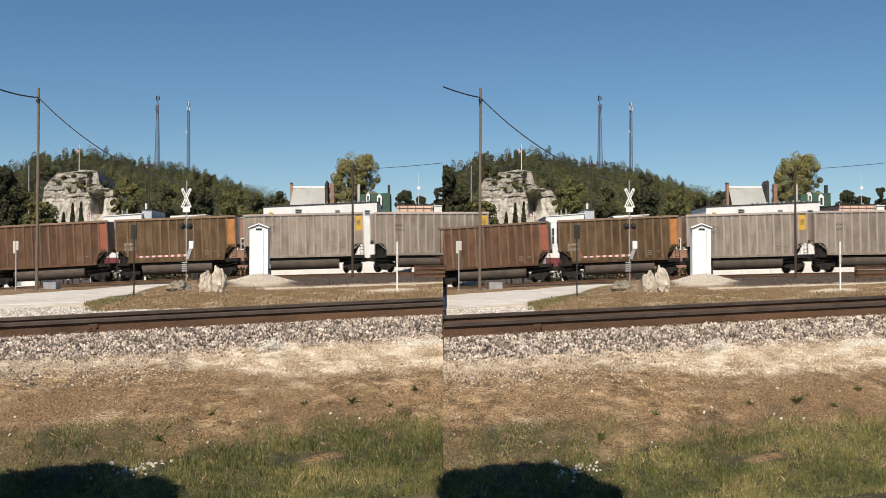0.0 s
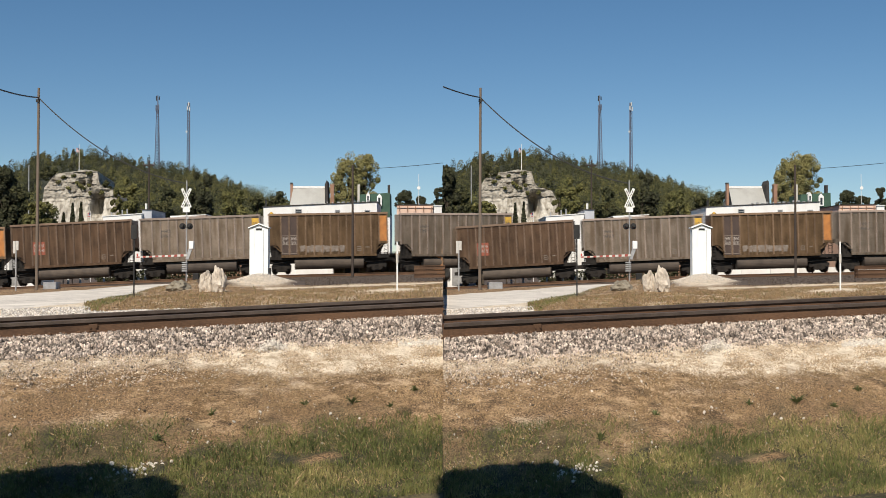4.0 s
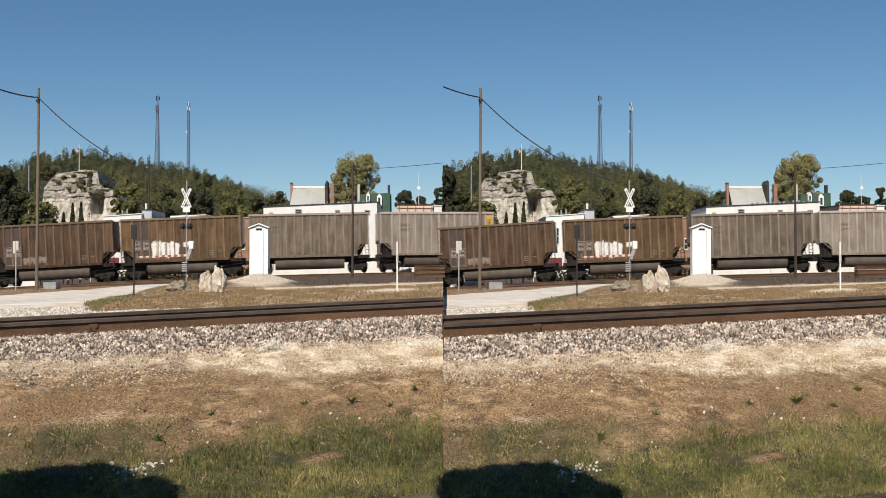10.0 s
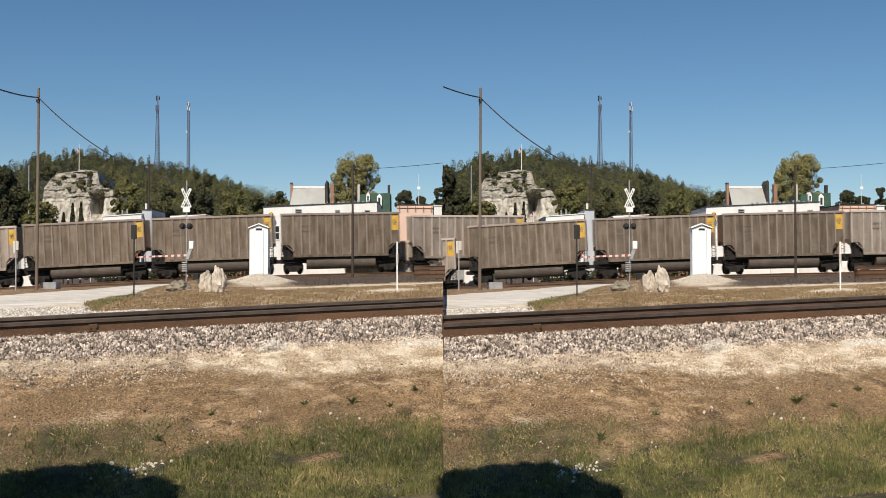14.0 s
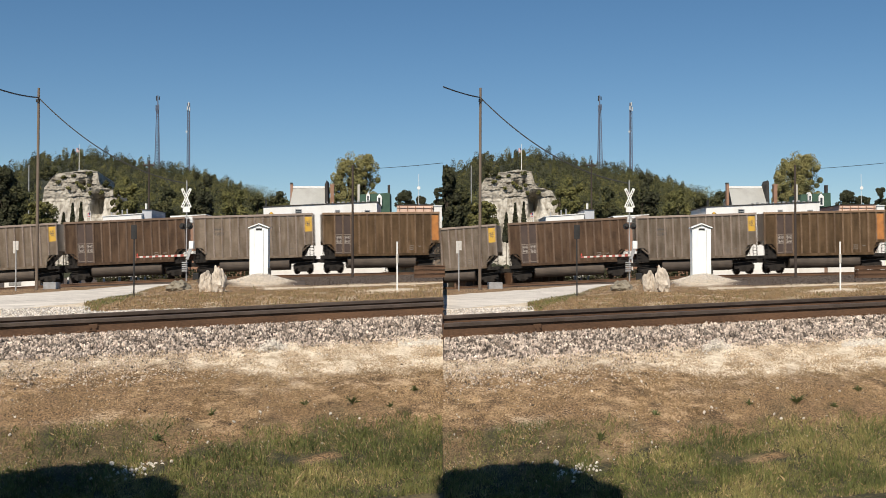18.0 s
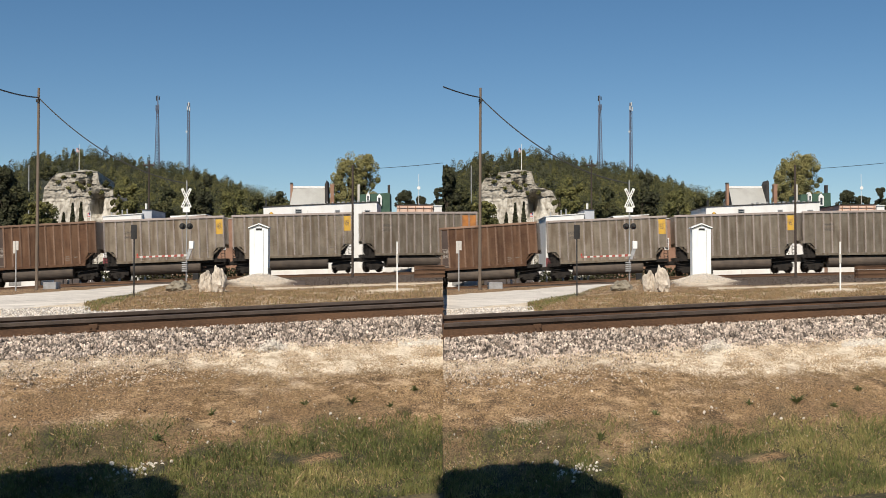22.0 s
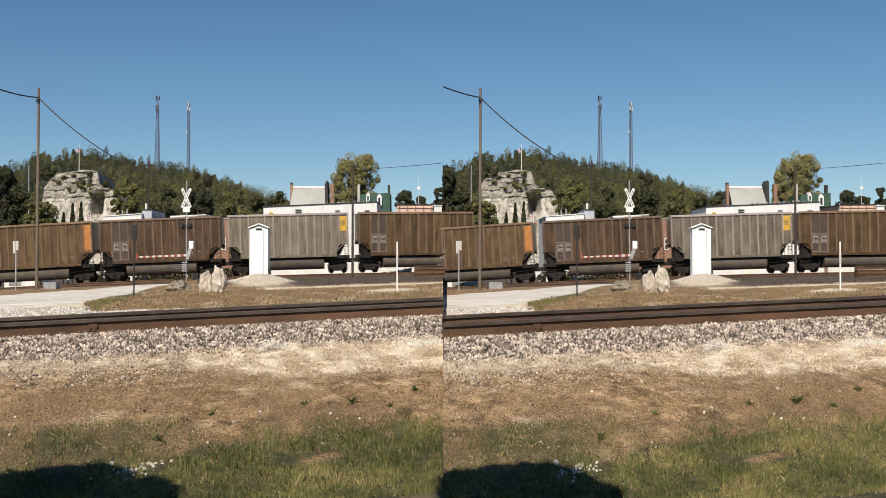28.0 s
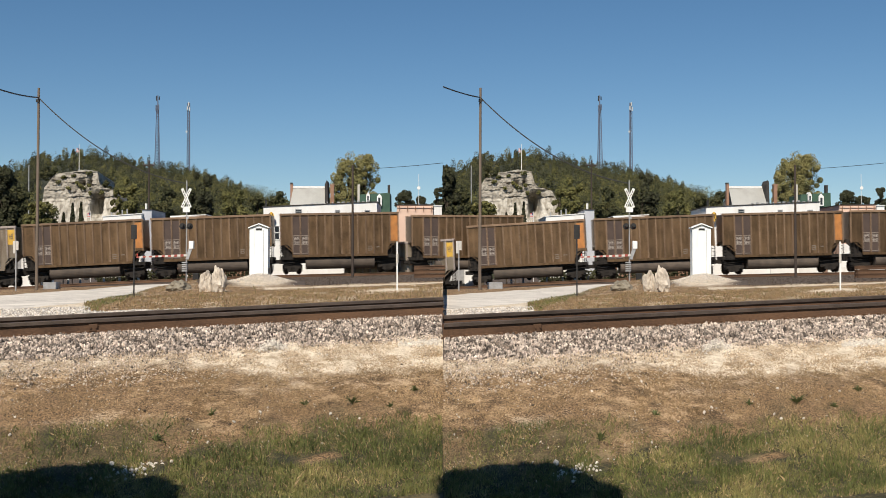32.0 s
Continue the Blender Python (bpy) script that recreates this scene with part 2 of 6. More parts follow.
M = {
    "brown": surface("brown car paint", [(0.083, 0.0499, 0.0232), (0.166, 0.0997, 0.0499)], 1.1, 0.44, 0.2, 14, metal=0.6, tint=0.16, wear=((0.203, 0.127, 0.0675), 0.8, 1.3, (4, 4, 0.45))),
    "dark_brown": surface("dark brown car paint", [(0.0598, 0.035, 0.0199), (0.12, 0.0681, 0.0381)], 1.1, 0.44, 0.2, 14, metal=0.6, tint=0.16, wear=((0.169, 0.104, 0.0621), 0.7, 1.3, (4, 4, 0.45))),
    "red_brown": surface("red brown car paint", [(0.093, 0.0465, 0.0265), (0.174, 0.0915, 0.0499)], 1.1, 0.44, 0.2, 14, metal=0.6, tint=0.16, wear=((0.196, 0.115, 0.0675), 0.75, 1.3, (4, 4, 0.45))),
    "grey": surface("weathered grey car paint", [(0.244, 0.196, 0.14), (0.383, 0.311, 0.23)], 1.1, 0.42, 0.2, 14, metal=0.8, tint=0.1, wear=((0.18, 0.126, 0.0825), 0.75, 1.3, (4, 4, 0.45))),
    "grey_brown": surface("brownish grey car paint", [(0.212, 0.162, 0.114), (0.342, 0.263, 0.194)], 1.1, 0.42, 0.2, 14, metal=0.8, tint=0.1, wear=((0.158, 0.105, 0.063), 0.75, 1.3, (4, 4, 0.45))),
    # the sunlit sheen on grey cars is put into this tan
    "tan": surface("tan grey car paint with painted sheen", [(0.425, 0.34, 0.26), (0.585, 0.477, 0.377)], 1.1, 0.42, 0.2, 14, metal=0.8, tint=0.1, wear=((0.3, 0.21, 0.143), 0.6, 1.3, (4, 4, 0.45))),
    # ribs and top chords: the sun on their edges is put into these colours
    "brown_rib": surface("sunlit-tone brown rib", [(0.13, 0.0788, 0.0454), (0.238, 0.157, 0.095)], 0.9, 0.7, 0.15, 12, tint=0.25),
    "dark_brown_rib": surface("sunlit-tone dark brown rib", [(0.108, 0.067, 0.0432), (0.184, 0.124, 0.0842)], 0.9, 0.7, 0.15, 12, tint=0.25),
    "red_brown_rib": surface("sunlit-tone red brown rib", [(0.14, 0.081, 0.0518), (0.238, 0.148, 0.0972)], 0.9, 0.7, 0.15, 12, tint=0.25),
    "grey_rib": surface("sunlit-tone grey rib", [(0.268, 0.227, 0.201), (0.381, 0.325, 0.297)], 0.9, 0.6, 0.15, 12, tint=0.15),
    "grey_brown_rib": surface("sunlit-tone brownish grey rib", [(0.206, 0.163, 0.131), (0.319, 0.253, 0.212)], 0.9, 0.6, 0.15, 12, tint=0.15),
    "tan_rib": surface("sunlit-tone tan rib", [(0.371, 0.305, 0.265), (0.494, 0.414, 0.371)], 0.9, 0.6, 0.15, 12, tint=0.12),
    "orange": surface("faded orange paint", [(0.35, 0.13, 0.03), (0.48, 0.2, 0.05)], 1.5, 0.7, 0.1, 20, wear=(RUST, 0.6, 2.0, (2, 2, 1))),
    "yellow": surface("yellow end paint", [(0.5, 0.29, 0.03), (0.62, 0.38, 0.05)], 1.5, 0.7, 0.1, 20, wear=((0.3, 0.2, 0.08), 0.6, 2.5, (2, 2, 1))),
    "red_end": surface("faded red paint", [(0.24, 0.06, 0.035), (0.3, 0.09, 0.05)], 1.5, 0.7, 0.1, 20),
    "dark_panel": surface("dark stencil panel", [(0.05, 0.035, 0.03), (0.075, 0.05, 0.04)], 1.5, 0.8, 0.1, 20),
    "stencil": surface("faded white stencil", [(0.26, 0.23, 0.2), (0.4, 0.36, 0.32)], 6, 0.8, 0.0, 30),
    "stencil_faint": surface("worn pale stencil", [(0.15, 0.12, 0.095), (0.25, 0.21, 0.175)], 6, 0.8, 0.0, 30),
    "stencil_dark": surface("dark stencil", [(0.08, 0.07, 0.06), (0.12, 0.1, 0.09)], 6, 0.8, 0.0, 30),
    "spray": surface("white spray paint", [(0.6, 0.58, 0.55), (0.8, 0.78, 0.75)], 6, 0.6, 0.0, 30),
    # soot, with the shade under the cars put into the colour
    "under": surface("sooty running gear with painted shade", [(0.008, 0.0065, 0.0055), (0.022, 0.017, 0.013)], 3, 0.9, 0.2, 30),
    "belly": surface("dusty brown tub", [(0.055, 0.042, 0.033), (0.1, 0.077, 0.058)], 2, 0.8, 0.1, 20, tint=0.15),
    "wheel": surface("wheel steel", [(0.014, 0.011, 0.009), (0.035, 0.026, 0.02)], 4, 0.7, 0.1, 30, metal=0.3),
    "rail": surface("rusted rail steel", [(0.06, 0.031, 0.016), (0.15, 0.081, 0.043)], 3, 0.8, 0.3, 60, metal=0.1, stretch=(0.3, 1, 1)),
    "railtop": surface("worn rail head", [(0.07, 0.053, 0.042), (0.14, 0.107, 0.087)], 5, 0.6, 0.05, 60, metal=0.5),
    "tie": surface("creosoted tie", [(0.035, 0.026, 0.02), (0.075, 0.056, 0.042)], 3, 0.9, 0.4, 40, stretch=(4, 1, 1)),
    "stone": surface("ballast stone", [(0.16, 0.122, 0.093), (0.58, 0.495, 0.42)], 8, 0.85, 0.2, 60, island=0.85),
    "cinder_stone": surface("dark cinder", [(0.05, 0.037, 0.028), (0.13, 0.1, 0.075)], 8, 0.9, 0.2, 60, island=0.5),
    "tan_pebble": surface("tan gravel", [(0.34, 0.25, 0.16), (0.62, 0.5, 0.36)], 8, 0.85, 0.2, 60, island=0.35),
    "tower_steel": surface("dull tower steel", [(0.085, 0.105, 0.15), (0.16, 0.185, 0.25)], 4, 0.6, 0.05, 40, metal=0.3),
    "grey_pebble": surface("pale grey crushed stone", [(0.4, 0.365, 0.32), (0.64, 0.6, 0.545)], 8, 0.85, 0.2, 60, island=0.4),
    "pebble": surface("pale pebble", [(0.5, 0.45, 0.38), (0.7, 0.65, 0.57)], 8, 0.85, 0.2, 60, island=0.25),
    "blade": surface("green grass blade", [(0.055, 0.07, 0.018), (0.125, 0.135, 0.036), (0.3, 0.255, 0.095)], 1.6, 0.7, 0.0, 20, island=0.35),
    "straw": surface("dry grass blade", [(0.24, 0.16, 0.08), (0.5, 0.36, 0.205)], 1.6, 0.8, 0.0, 20, island=0.35),
    "rough_straw": surface("rough brown straw", [(0.17, 0.11, 0.052), (0.4, 0.28, 0.15)], 1.2, 0.85, 0.0, 20, island=0.4),
    "weed": surface("weed leaf", [(0.09, 0.115, 0.035), (0.16, 0.18, 0.06)], 4, 0.7, 0.0, 20, island=0.3),
    "rock": surface("weathered boulder", [(0.384, 0.33, 0.264), (0.672, 0.6, 0.504)], 2.5, 0.9, 0.8, 14, distance=0.06),
    "cliff": surface("limestone cliff", [(0.25, 0.228, 0.19), (0.48, 0.445, 0.38)], 0.5, 0.95, 0.9, 2.4, stretch=(1, 1, 3.5), wear=((0.1, 0.09, 0.07), 0.75, 0.6, (1, 1, 4.0)), distance=0.5),
    "cliff_pale": surface("pale lower cliff", [(0.38, 0.35, 0.295), (0.6, 0.565, 0.49)], 0.4, 0.95, 0.8, 1.6, stretch=(2.5, 1, 0.8), wear=((0.17, 0.145, 0.105), 0.75, 0.7, (2, 1, 0.6)), distance=0.6),
    # the shade under the woods is put into this floor colour
    "hill": surface("forest floor with shade in its colour", [(0.02, 0.024, 0.012), (0.035, 0.038, 0.018)], 0.2, 0.95, 0.5, 2),
    "leaf_far": surface("far summer leaf", [(0.0167, 0.0214, 0.00744), (0.0418, 0.0465, 0.0149), (0.0911, 0.0837, 0.0251)], 0.35, 0.85, 0.0, 2.0, island=0.35),
    "leaf_dark": surface("dark evergreen leaf", [(0.017, 0.021, 0.008), (0.045, 0.046, 0.016)], 0.4, 0.85, 0.0, 2.0, island=0.4),
    "leaf_olive": surface("olive leaf", [(0.05, 0.058, 0.015), (0.15, 0.138, 0.04)], 0.4, 0.85, 0.0, 2.0, island=0.3),
    "leaf_yellow": surface("yellowing leaf", [(0.135, 0.135, 0.0495), (0.27, 0.239, 0.0855)], 0.5, 0.8, 0.0, 3.0, island=0.3),
    "bark": surface("bark", [(0.06, 0.045, 0.033), (0.12, 0.095, 0.07)], 3, 0.95, 0.6, 20, stretch=(1, 1, 0.2)),
    "pole": surface("weathered pole wood", [(0.11, 0.085, 0.065), (0.19, 0.15, 0.115)], 3, 0.9, 0.3, 40, stretch=(4, 4, 0.3)),
    "pole_dark": surface("dark treated pole wood", [(0.035, 0.026, 0.021), (0.07, 0.052, 0.042)], 3, 0.9, 0.3, 40, stretch=(4, 4, 0.3)),
    "white": surface("white painted wall", [(0.72, 0.72, 0.7), (0.82, 0.82, 0.81)], 0.8, 0.7, 0.1, 25, wear=((0.6, 0.58, 0.53), 0.4, 0.7, (2, 2, 0.5))),
    "shed": surface("white shed panel", [(0.74, 0.78, 0.78), (0.82, 0.85, 0.85)], 2, 0.5, 0.05, 25, wear=((0.55, 0.56, 0.54), 0.35, 1.5, (3, 3, 0.6))),
    "grey_metal": surface("galvanised metal", [(0.3, 0.3, 0.3), (0.45, 0.45, 0.45)], 4, 0.5, 0.05, 40, metal=0.5),
    "dark_metal": surface("dark painted metal", [(0.012, 0.012, 0.012), (0.028, 0.028, 0.028)], 4, 0.85, 0.05, 40),
    "silver": surface("silver painted mast", [(0.42, 0.42, 0.41), (0.58, 0.58, 0.57)], 4, 0.45, 0.05, 40, metal=0.3),
    "red_paint": surface("red reflective paint", [(0.42, 0.05, 0.03), (0.55, 0.08, 0.05)], 6, 0.5, 0.0, 40),
    "white_paint": surface("white reflective paint", [(0.7, 0.7, 0.68), (0.82, 0.82, 0.8)], 6, 0.5, 0.0, 40),
    "arm_red": surface("faded red stripe", [(0.26, 0.06, 0.045), (0.36, 0.09, 0.07)], 6, 0.7, 0.0, 40),
    "arm_white": surface("dirty white stripe", [(0.46, 0.44, 0.4), (0.6, 0.58, 0.54)], 6, 0.7, 0.0, 40),
    "flag_white": surface("white cloth", [(0.55, 0.55, 0.53), (0.65, 0.65, 0.63)], 3, 0.9, 0.0, 20),
    "flag_blue": surface("dark blue cloth", [(0.03, 0.04, 0.1), (0.05, 0.06, 0.14)], 3, 0.9, 0.0, 20),
    "mound": surface("lichen grey boulder", [(0.14, 0.122, 0.09), (0.3, 0.265, 0.2)], 3.5, 0.95, 0.8, 18, distance=0.05),
    "maroon": surface("maroon boards", [(0.13, 0.025, 0.03), (0.18, 0.04, 0.045)], 2, 0.7, 0.1, 30),
    "roof_dark": surface("dark roofing", [(0.03, 0.028, 0.027), (0.06, 0.055, 0.05)], 1.5, 0.9, 0.3, 20),
    "roof_grey": surface("grey metal roof", [(0.33, 0.33, 0.31), (0.44, 0.44, 0.41)], 0.5, 0.6, 0.1, 10, stretch=(1, 1, 0.3), wear=((0.24, 0.22, 0.19), 0.5, 0.6, (1, 1, 0.4))),
    "green_wall": surface("dark green shingles", [(0.03, 0.075, 0.05), (0.055, 0.11, 0.075)], 2, 0.8, 0.2, 20),
    "peach": surface("peach stucco", [(0.66, 0.46, 0.35), (0.76, 0.55, 0.44)], 0.8, 0.85, 0.1, 20),
    "brick": surface("orange red brick", [(0.24, 0.135, 0.09), (0.34, 0.205, 0.14)], 2, 0.9, 0.3, 30),
    "glass": surface("dark window glass", [(0.02, 0.025, 0.03), (0.035, 0.04, 0.045)], 1, 0.08, 0.0, 4),
    "concrete": surface("pale concrete", [(0.42, 0.4, 0.36), (0.56, 0.53, 0.48)], 1, 0.9, 0.2, 20),
    "blue_wall": surface("blue grey siding", [(0.42, 0.44, 0.48), (0.52, 0.54, 0.58)], 1, 0.8, 0.1, 20),
    "lens": surface("dark red lens", [(0.06, 0.01, 0.01), (0.09, 0.015, 0.015)], 3, 0.15, 0.0, 10),
    "wire": surface("black cable", [(0.02, 0.02, 0.022), (0.03, 0.03, 0.032)], 3, 0.6, 0.0, 10),
    "car_white": surface("white car paint", [(0.7, 0.7, 0.7), (0.76, 0.76, 0.76)], 1, 0.25, 0.0, 10),
    "warning": surface("yellow sign face", [(0.62, 0.36, 0.03), (0.7, 0.42, 0.05)], 3, 0.5, 0.0, 20),
    "flag_red": surface("red and white cloth", [(0.5, 0.06, 0.06), (0.6, 0.1, 0.1)], 3, 0.9, 0.0, 20),
}


def ground_material():
    """Earth of several kinds, mixed by what grows or lies where, with noise at three sizes."""
    m = bpy.data.materials.new("open ground")
    m.use_nodes = True
    t = m.node_tree
    n, l = t.nodes, t.links
    bsdf = n["Principled BSDF"]
    co = n.new("ShaderNodeTexCoord")
    stretch = n.new("ShaderNodeMapping")
    stretch.inputs["Scale"].default_value = (1.0, 0.8, 1.0)
    l.new(co.outputs["Object"], stretch.inputs["Vector"])

    def noise_of(scale, detail=6, rough=0.5):
        x = n.new("ShaderNodeTexNoise")
        x.inputs["Scale"].default_value, x.inputs["Detail"].default_value, x.inputs["Roughness"].default_value = scale, detail, rough
        l.new(stretch.outputs[0], x.inputs["Vector"])
        return x.outputs["Fac"]

    def ramp_of(fac, stops):
        r = n.new("ShaderNodeValToRGB")
        while len(r.color_ramp.elements) < len(stops):
            r.color_ramp.elements.new(0.5)
        for e, (p, c) in zip(r.color_ramp.elements, stops):
            e.position, e.color = p, (*c, 1)
        l.new(fac, r.inputs["Fac"])
        return r.outputs["Color"]

    def mixed(fac, a, b):
        x = n.new("ShaderNodeMix")
        x.data_type = "RGBA"
        l.new(fac, x.inputs["Factor"]), l.new(a, x.inputs["A"]), l.new(b, x.inputs["B"])
        return x.outputs["Result"]

    coarse, mid, fine = noise_of(0.9, 8, 0.62), noise_of(5.0, 10, 0.72), noise_of(60.0, 6, 0.7)
    both = n.new("ShaderNodeMix")
    l.new(mid, both.inputs["A"]), l.new(fine, both.inputs["B"])
    both.inputs["Factor"].default_value = 0.5
    spread = n.new("ShaderNodeMapRange")
    spread.inputs["From Min"].default_value, spread.inputs["From Max"].default_value = 0.42, 0.58
    l.new(coarse, spread.inputs["Value"])
    dirt = mixed(spread.outputs[0], ramp_of(both.outputs["Result"], [(0.43, (0.055, 0.033, 0.014)), (0.5, (0.25, 0.155, 0.073)), (0.57, (0.56, 0.4, 0.235))]),
                 ramp_of(fine, [(0.43, (0.05, 0.03, 0.013)), (0.57, (0.36, 0.225, 0.11))]))
    # the shade between grass blades is put into the turf's dark earth
    turf = ramp_of(both.outputs["Result"], [(0.43, (0.02, 0.02, 0.008)), (0.5, (0.055, 0.05, 0.02)), (0.57, (0.14, 0.11, 0.05))])
    pale = ramp_of(both.outputs["Result"], [(0.42, (0.34, 0.25, 0.155)), (0.5, (0.66, 0.555, 0.41)), (0.58, (0.86, 0.77, 0.62))])
    ruts = n.new("ShaderNodeMapping")
    ruts.inputs["Rotation"].default_value, ruts.inputs["Scale"].default_value = (0, 0, radians(-22)), (0.12, 1.6, 1.0)
    l.new(co.outputs["Object"], ruts.inputs["Vector"])
    streak = n.new("ShaderNodeTexNoise")
    streak.inputs["Scale"].default_value, streak.inputs["Detail"].default_value = 1.5, 8
    l.new(ruts.outputs[0], streak.inputs["Vector"])
    road = ramp_of(streak.outputs["Fac"], [(0.34, (0.44, 0.405, 0.355)), (0.46, (0.6, 0.555, 0.49)), (0.56, (0.71, 0.66, 0.585)), (0.66, (0.79, 0.74, 0.66))])
    cinder = ramp_of(both.outputs["Result"], [(0.43, (0.03, 0.021, 0.016)), (0.5, (0.07, 0.05, 0.037)), (0.57, (0.16, 0.12, 0.09))])
    soil = n.new("ShaderNodeVertexColor")
    soil.layer_name = "soil"
    split = n.new("ShaderNodeSeparateColor")
    l.new(soil.outputs["Color"], split.inputs["Color"])

    def edged(value):
        """Breaks the edge of a patch up with noise."""
        x = n.new("ShaderNodeMath")
        x.operation = "MULTIPLY_ADD"
        x.inputs[1].default_value = 0.9
        l.new(both.outputs["Result"], x.inputs[0]), l.new(value, x.inputs[2])
        y = n.new("ShaderNodeMapRange")
        y.inputs["From Min"].default_value, y.inputs["From Max"].default_value = 0.72, 1.08
        l.new(x.outputs[0], y.inputs["Value"])
        return y.outputs[0]

    c = mixed(edged(split.outputs["Red"]), dirt, turf)
    c = mixed(edged(split.outputs["Green"]), c, pale)
    c = mixed(edged(split.outputs["Blue"]), c, cinder)
    c = mixed(soil.outputs["Alpha"], c, road)
    l.new(c, bsdf.inputs["Base Color"])
    bsdf.inputs["Roughness"].default_value = 0.95
    b = n.new("ShaderNodeBump")
    b.inputs["Strength"].default_value, b.inputs["Distance"].default_value = 0.7, 0.03
    l.new(both.outputs["Result"], b.inputs["Height"])
    l.new(b.outputs["Normal"], bsdf.inputs["Normal"])
    return m


M["ground"] = ground_material()

# ---- the lie of the land ----
TILT = 0.0357                      # the land rises along the tracks
BETA = 2.0                         # degrees by which each main track turns away from the other side
TRACK = 73.5                       # metres to the main track, in the middle of a side
SIGN = (1, -1)


def track_xy(side, a):
    """Where the main track's near edge crosses a bearing; towards the other side it bends away."""
    u = a if side == 0 else HALF - a
    bend = max(0.0, min(u, 784.0) - 450.0)
    y = TRACK + 0.00128 * (u - 392) + 1.23e-5 * bend * bend + 0.0082 * max(0.0, u - 784.0)
    return (a + (side - 1) * HALF) / F * y, y


def rail_e(a):
    a = min(max(a, -120), 900)
    return 509.5 - 0.0606 * a + 3.09e-5 * a * a


def track_point(side, a):
    """A point of the rail's top on the main track, and past the view's ends on its straight run."""
    lo, hi = -120.0, 900.0
    b = min(max(a, lo), hi)
    x, y = track_xy(side, b)
    z = EYE + (479 - rail_e(b)) / F * y
    if b != a:
        x2, y2 = track_xy(side, b + (1 if a > b else -1))
        more = abs(a - b)
        x, y = x + (x2 - x) * more, y + (y2 - y) * more
    return Vector((x, y, z))


YARD = 13.4                        # metres to the near siding's first rail
PROFILE = ((0, -1.6), (5, -1.66), (8, -1.61), (9.3, -1.40), (10.6, -1.17), (11.9, -0.958), (12.55, -0.84), (13.1, -0.675),
           (15.4, -0.675), (16.0, -0.8), (18, -0.76), (25, -0.70), (40, -0.667), (80, -0.667), (200, -0.3), (4000, 0))


def near_depth(a):
    """Metres to the siding's first rail at a bearing: it runs away a little."""
    return 12.5 + 1.8 * a / HALF


def ground_z(side, a, d):
    b = min(max(a, -300), 1084)
    near = d * YARD / near_depth(b)
    w = min(1.0, max(0.0, (d - 16) / 12))
    z = lerp(near * (1 - w) + d * w, PROFILE)
    tilt = TILT * (b - HALF / 2) / F * min(d, 160)
    ty = track_xy(side, b)[1] + 1.0
    gap = abs(d - ty)
    z += tilt
    bank = (479 - rail_e(b)) / F * ty - 0.2
    k = min(1.0, max(0.0, (gap - 2.2) / 5.0))
    k = k * k * (3 - 2 * k)
    z = bank * (1 - k) + z * k if d < ty + 8 else z
    # the bump of dry grass beside the road and the heap under the hut
    z += 0.30 * math.exp(-((a - 350) / 52) ** 2 - ((d - 46) / 9) ** 2)
    z += 0.46 * math.exp(-((a - 460) / 50) ** 2 - ((d - 49) / 5.5) ** 2)
    return EYE + z


ROAD_EDGE = ((-400, 17.0), (0, 25.0), (150, 28.5), (240, 39), (345, 72))


def soil_of(a, d):
    """How much turf, pale gravel, cinder and paving lies at a bearing and distance."""
    near = d * YARD / near_depth(min(max(a, -300), 1084))
    wob = noise.noise((a * 0.012, d * 0.9, 0.0)) * 0.5
    turf = max(0.0, min(1.0, (0.5 * wob + lerp(a, ((0, 9.05), (250, 9.3), (420, 9.55), (784, 9.62))) - near) / 0.6)) * 0.9
    turf *= 1 - 0.9 * math.exp(-((a - 570) / 55) ** 2 - ((near - 8.66 - (a - 570) * 0.001) / 0.1) ** 2)
    turf = max(turf, 0.75 * math.exp(-((a - 215) / 50) ** 2 - ((d - 37) / 5) ** 2))
    patch = noise.noise((a * 0.011, near * 1.3, 2.0)) * 1.3 + noise.noise((a * 0.03, near * 3.0, 2.0)) * 0.6
    turf = max(turf, min(0.42, max(0.0, 0.1 + patch)) * math.exp(-((near - 9.7) / 0.75) ** 2))
    turf = max(turf, (0.55 + 0.3 * patch) * math.exp(-((a - 110) / 190) ** 2 - ((near - 9.3) / 0.42) ** 2))
    if a < 400 and 8.7 < near < 10.4:
        turf = max(turf, (0.56 + 0.2 * patch) * min(1.0, (400 - a) / 160) * min(1.0, (10.4 - near) / 0.5))
    pale = 0.0
    edge = lerp(a, ((0, 11.4), (200, 11.5), (400, 11.35), (500, 10.95), (784, 10.9))) + 0.12 * wob
    if near < 13.4:
        pale = max(0.0, min(1.0, (near - edge + 0.15) / lerp(a, ((300, 0.9), (480, 0.7)))))
        pale *= lerp(a, ((0, 0.45), (300, 0.62), (450, 1.0), (784, 1.0)))
        pale = max(pale, 0.34 * math.exp(-((a - 150) / 150) ** 2 - ((near - 10.15 - (a - 150) * 0.0012) / 0.4) ** 2))
        speckle = noise.noise((a * 0.02, near * 2.2, 6.0)) + 0.5 * noise.noise((a * 0.06, near * 6.0, 6.0))
        pale = max(pale, min(0.4, max(0.0, 0.3 + 0.05 * speckle)) * lerp(a, ((0, 0.2), (300, 0.5), (420, 1.0), (784, 1.0))) * math.exp(-((near - 10.75) / 0.6) ** 2))
    if 15.4 < near and d < 30:
        pale = max(pale, lerp(a, ((0, 0.95), (220, 0.8), (330, 0.35), (784, 0.3))) * (1 if d < (lerp(a, ROAD_EDGE) + 0.4 if a < 150 else 22.5) else 0.2))
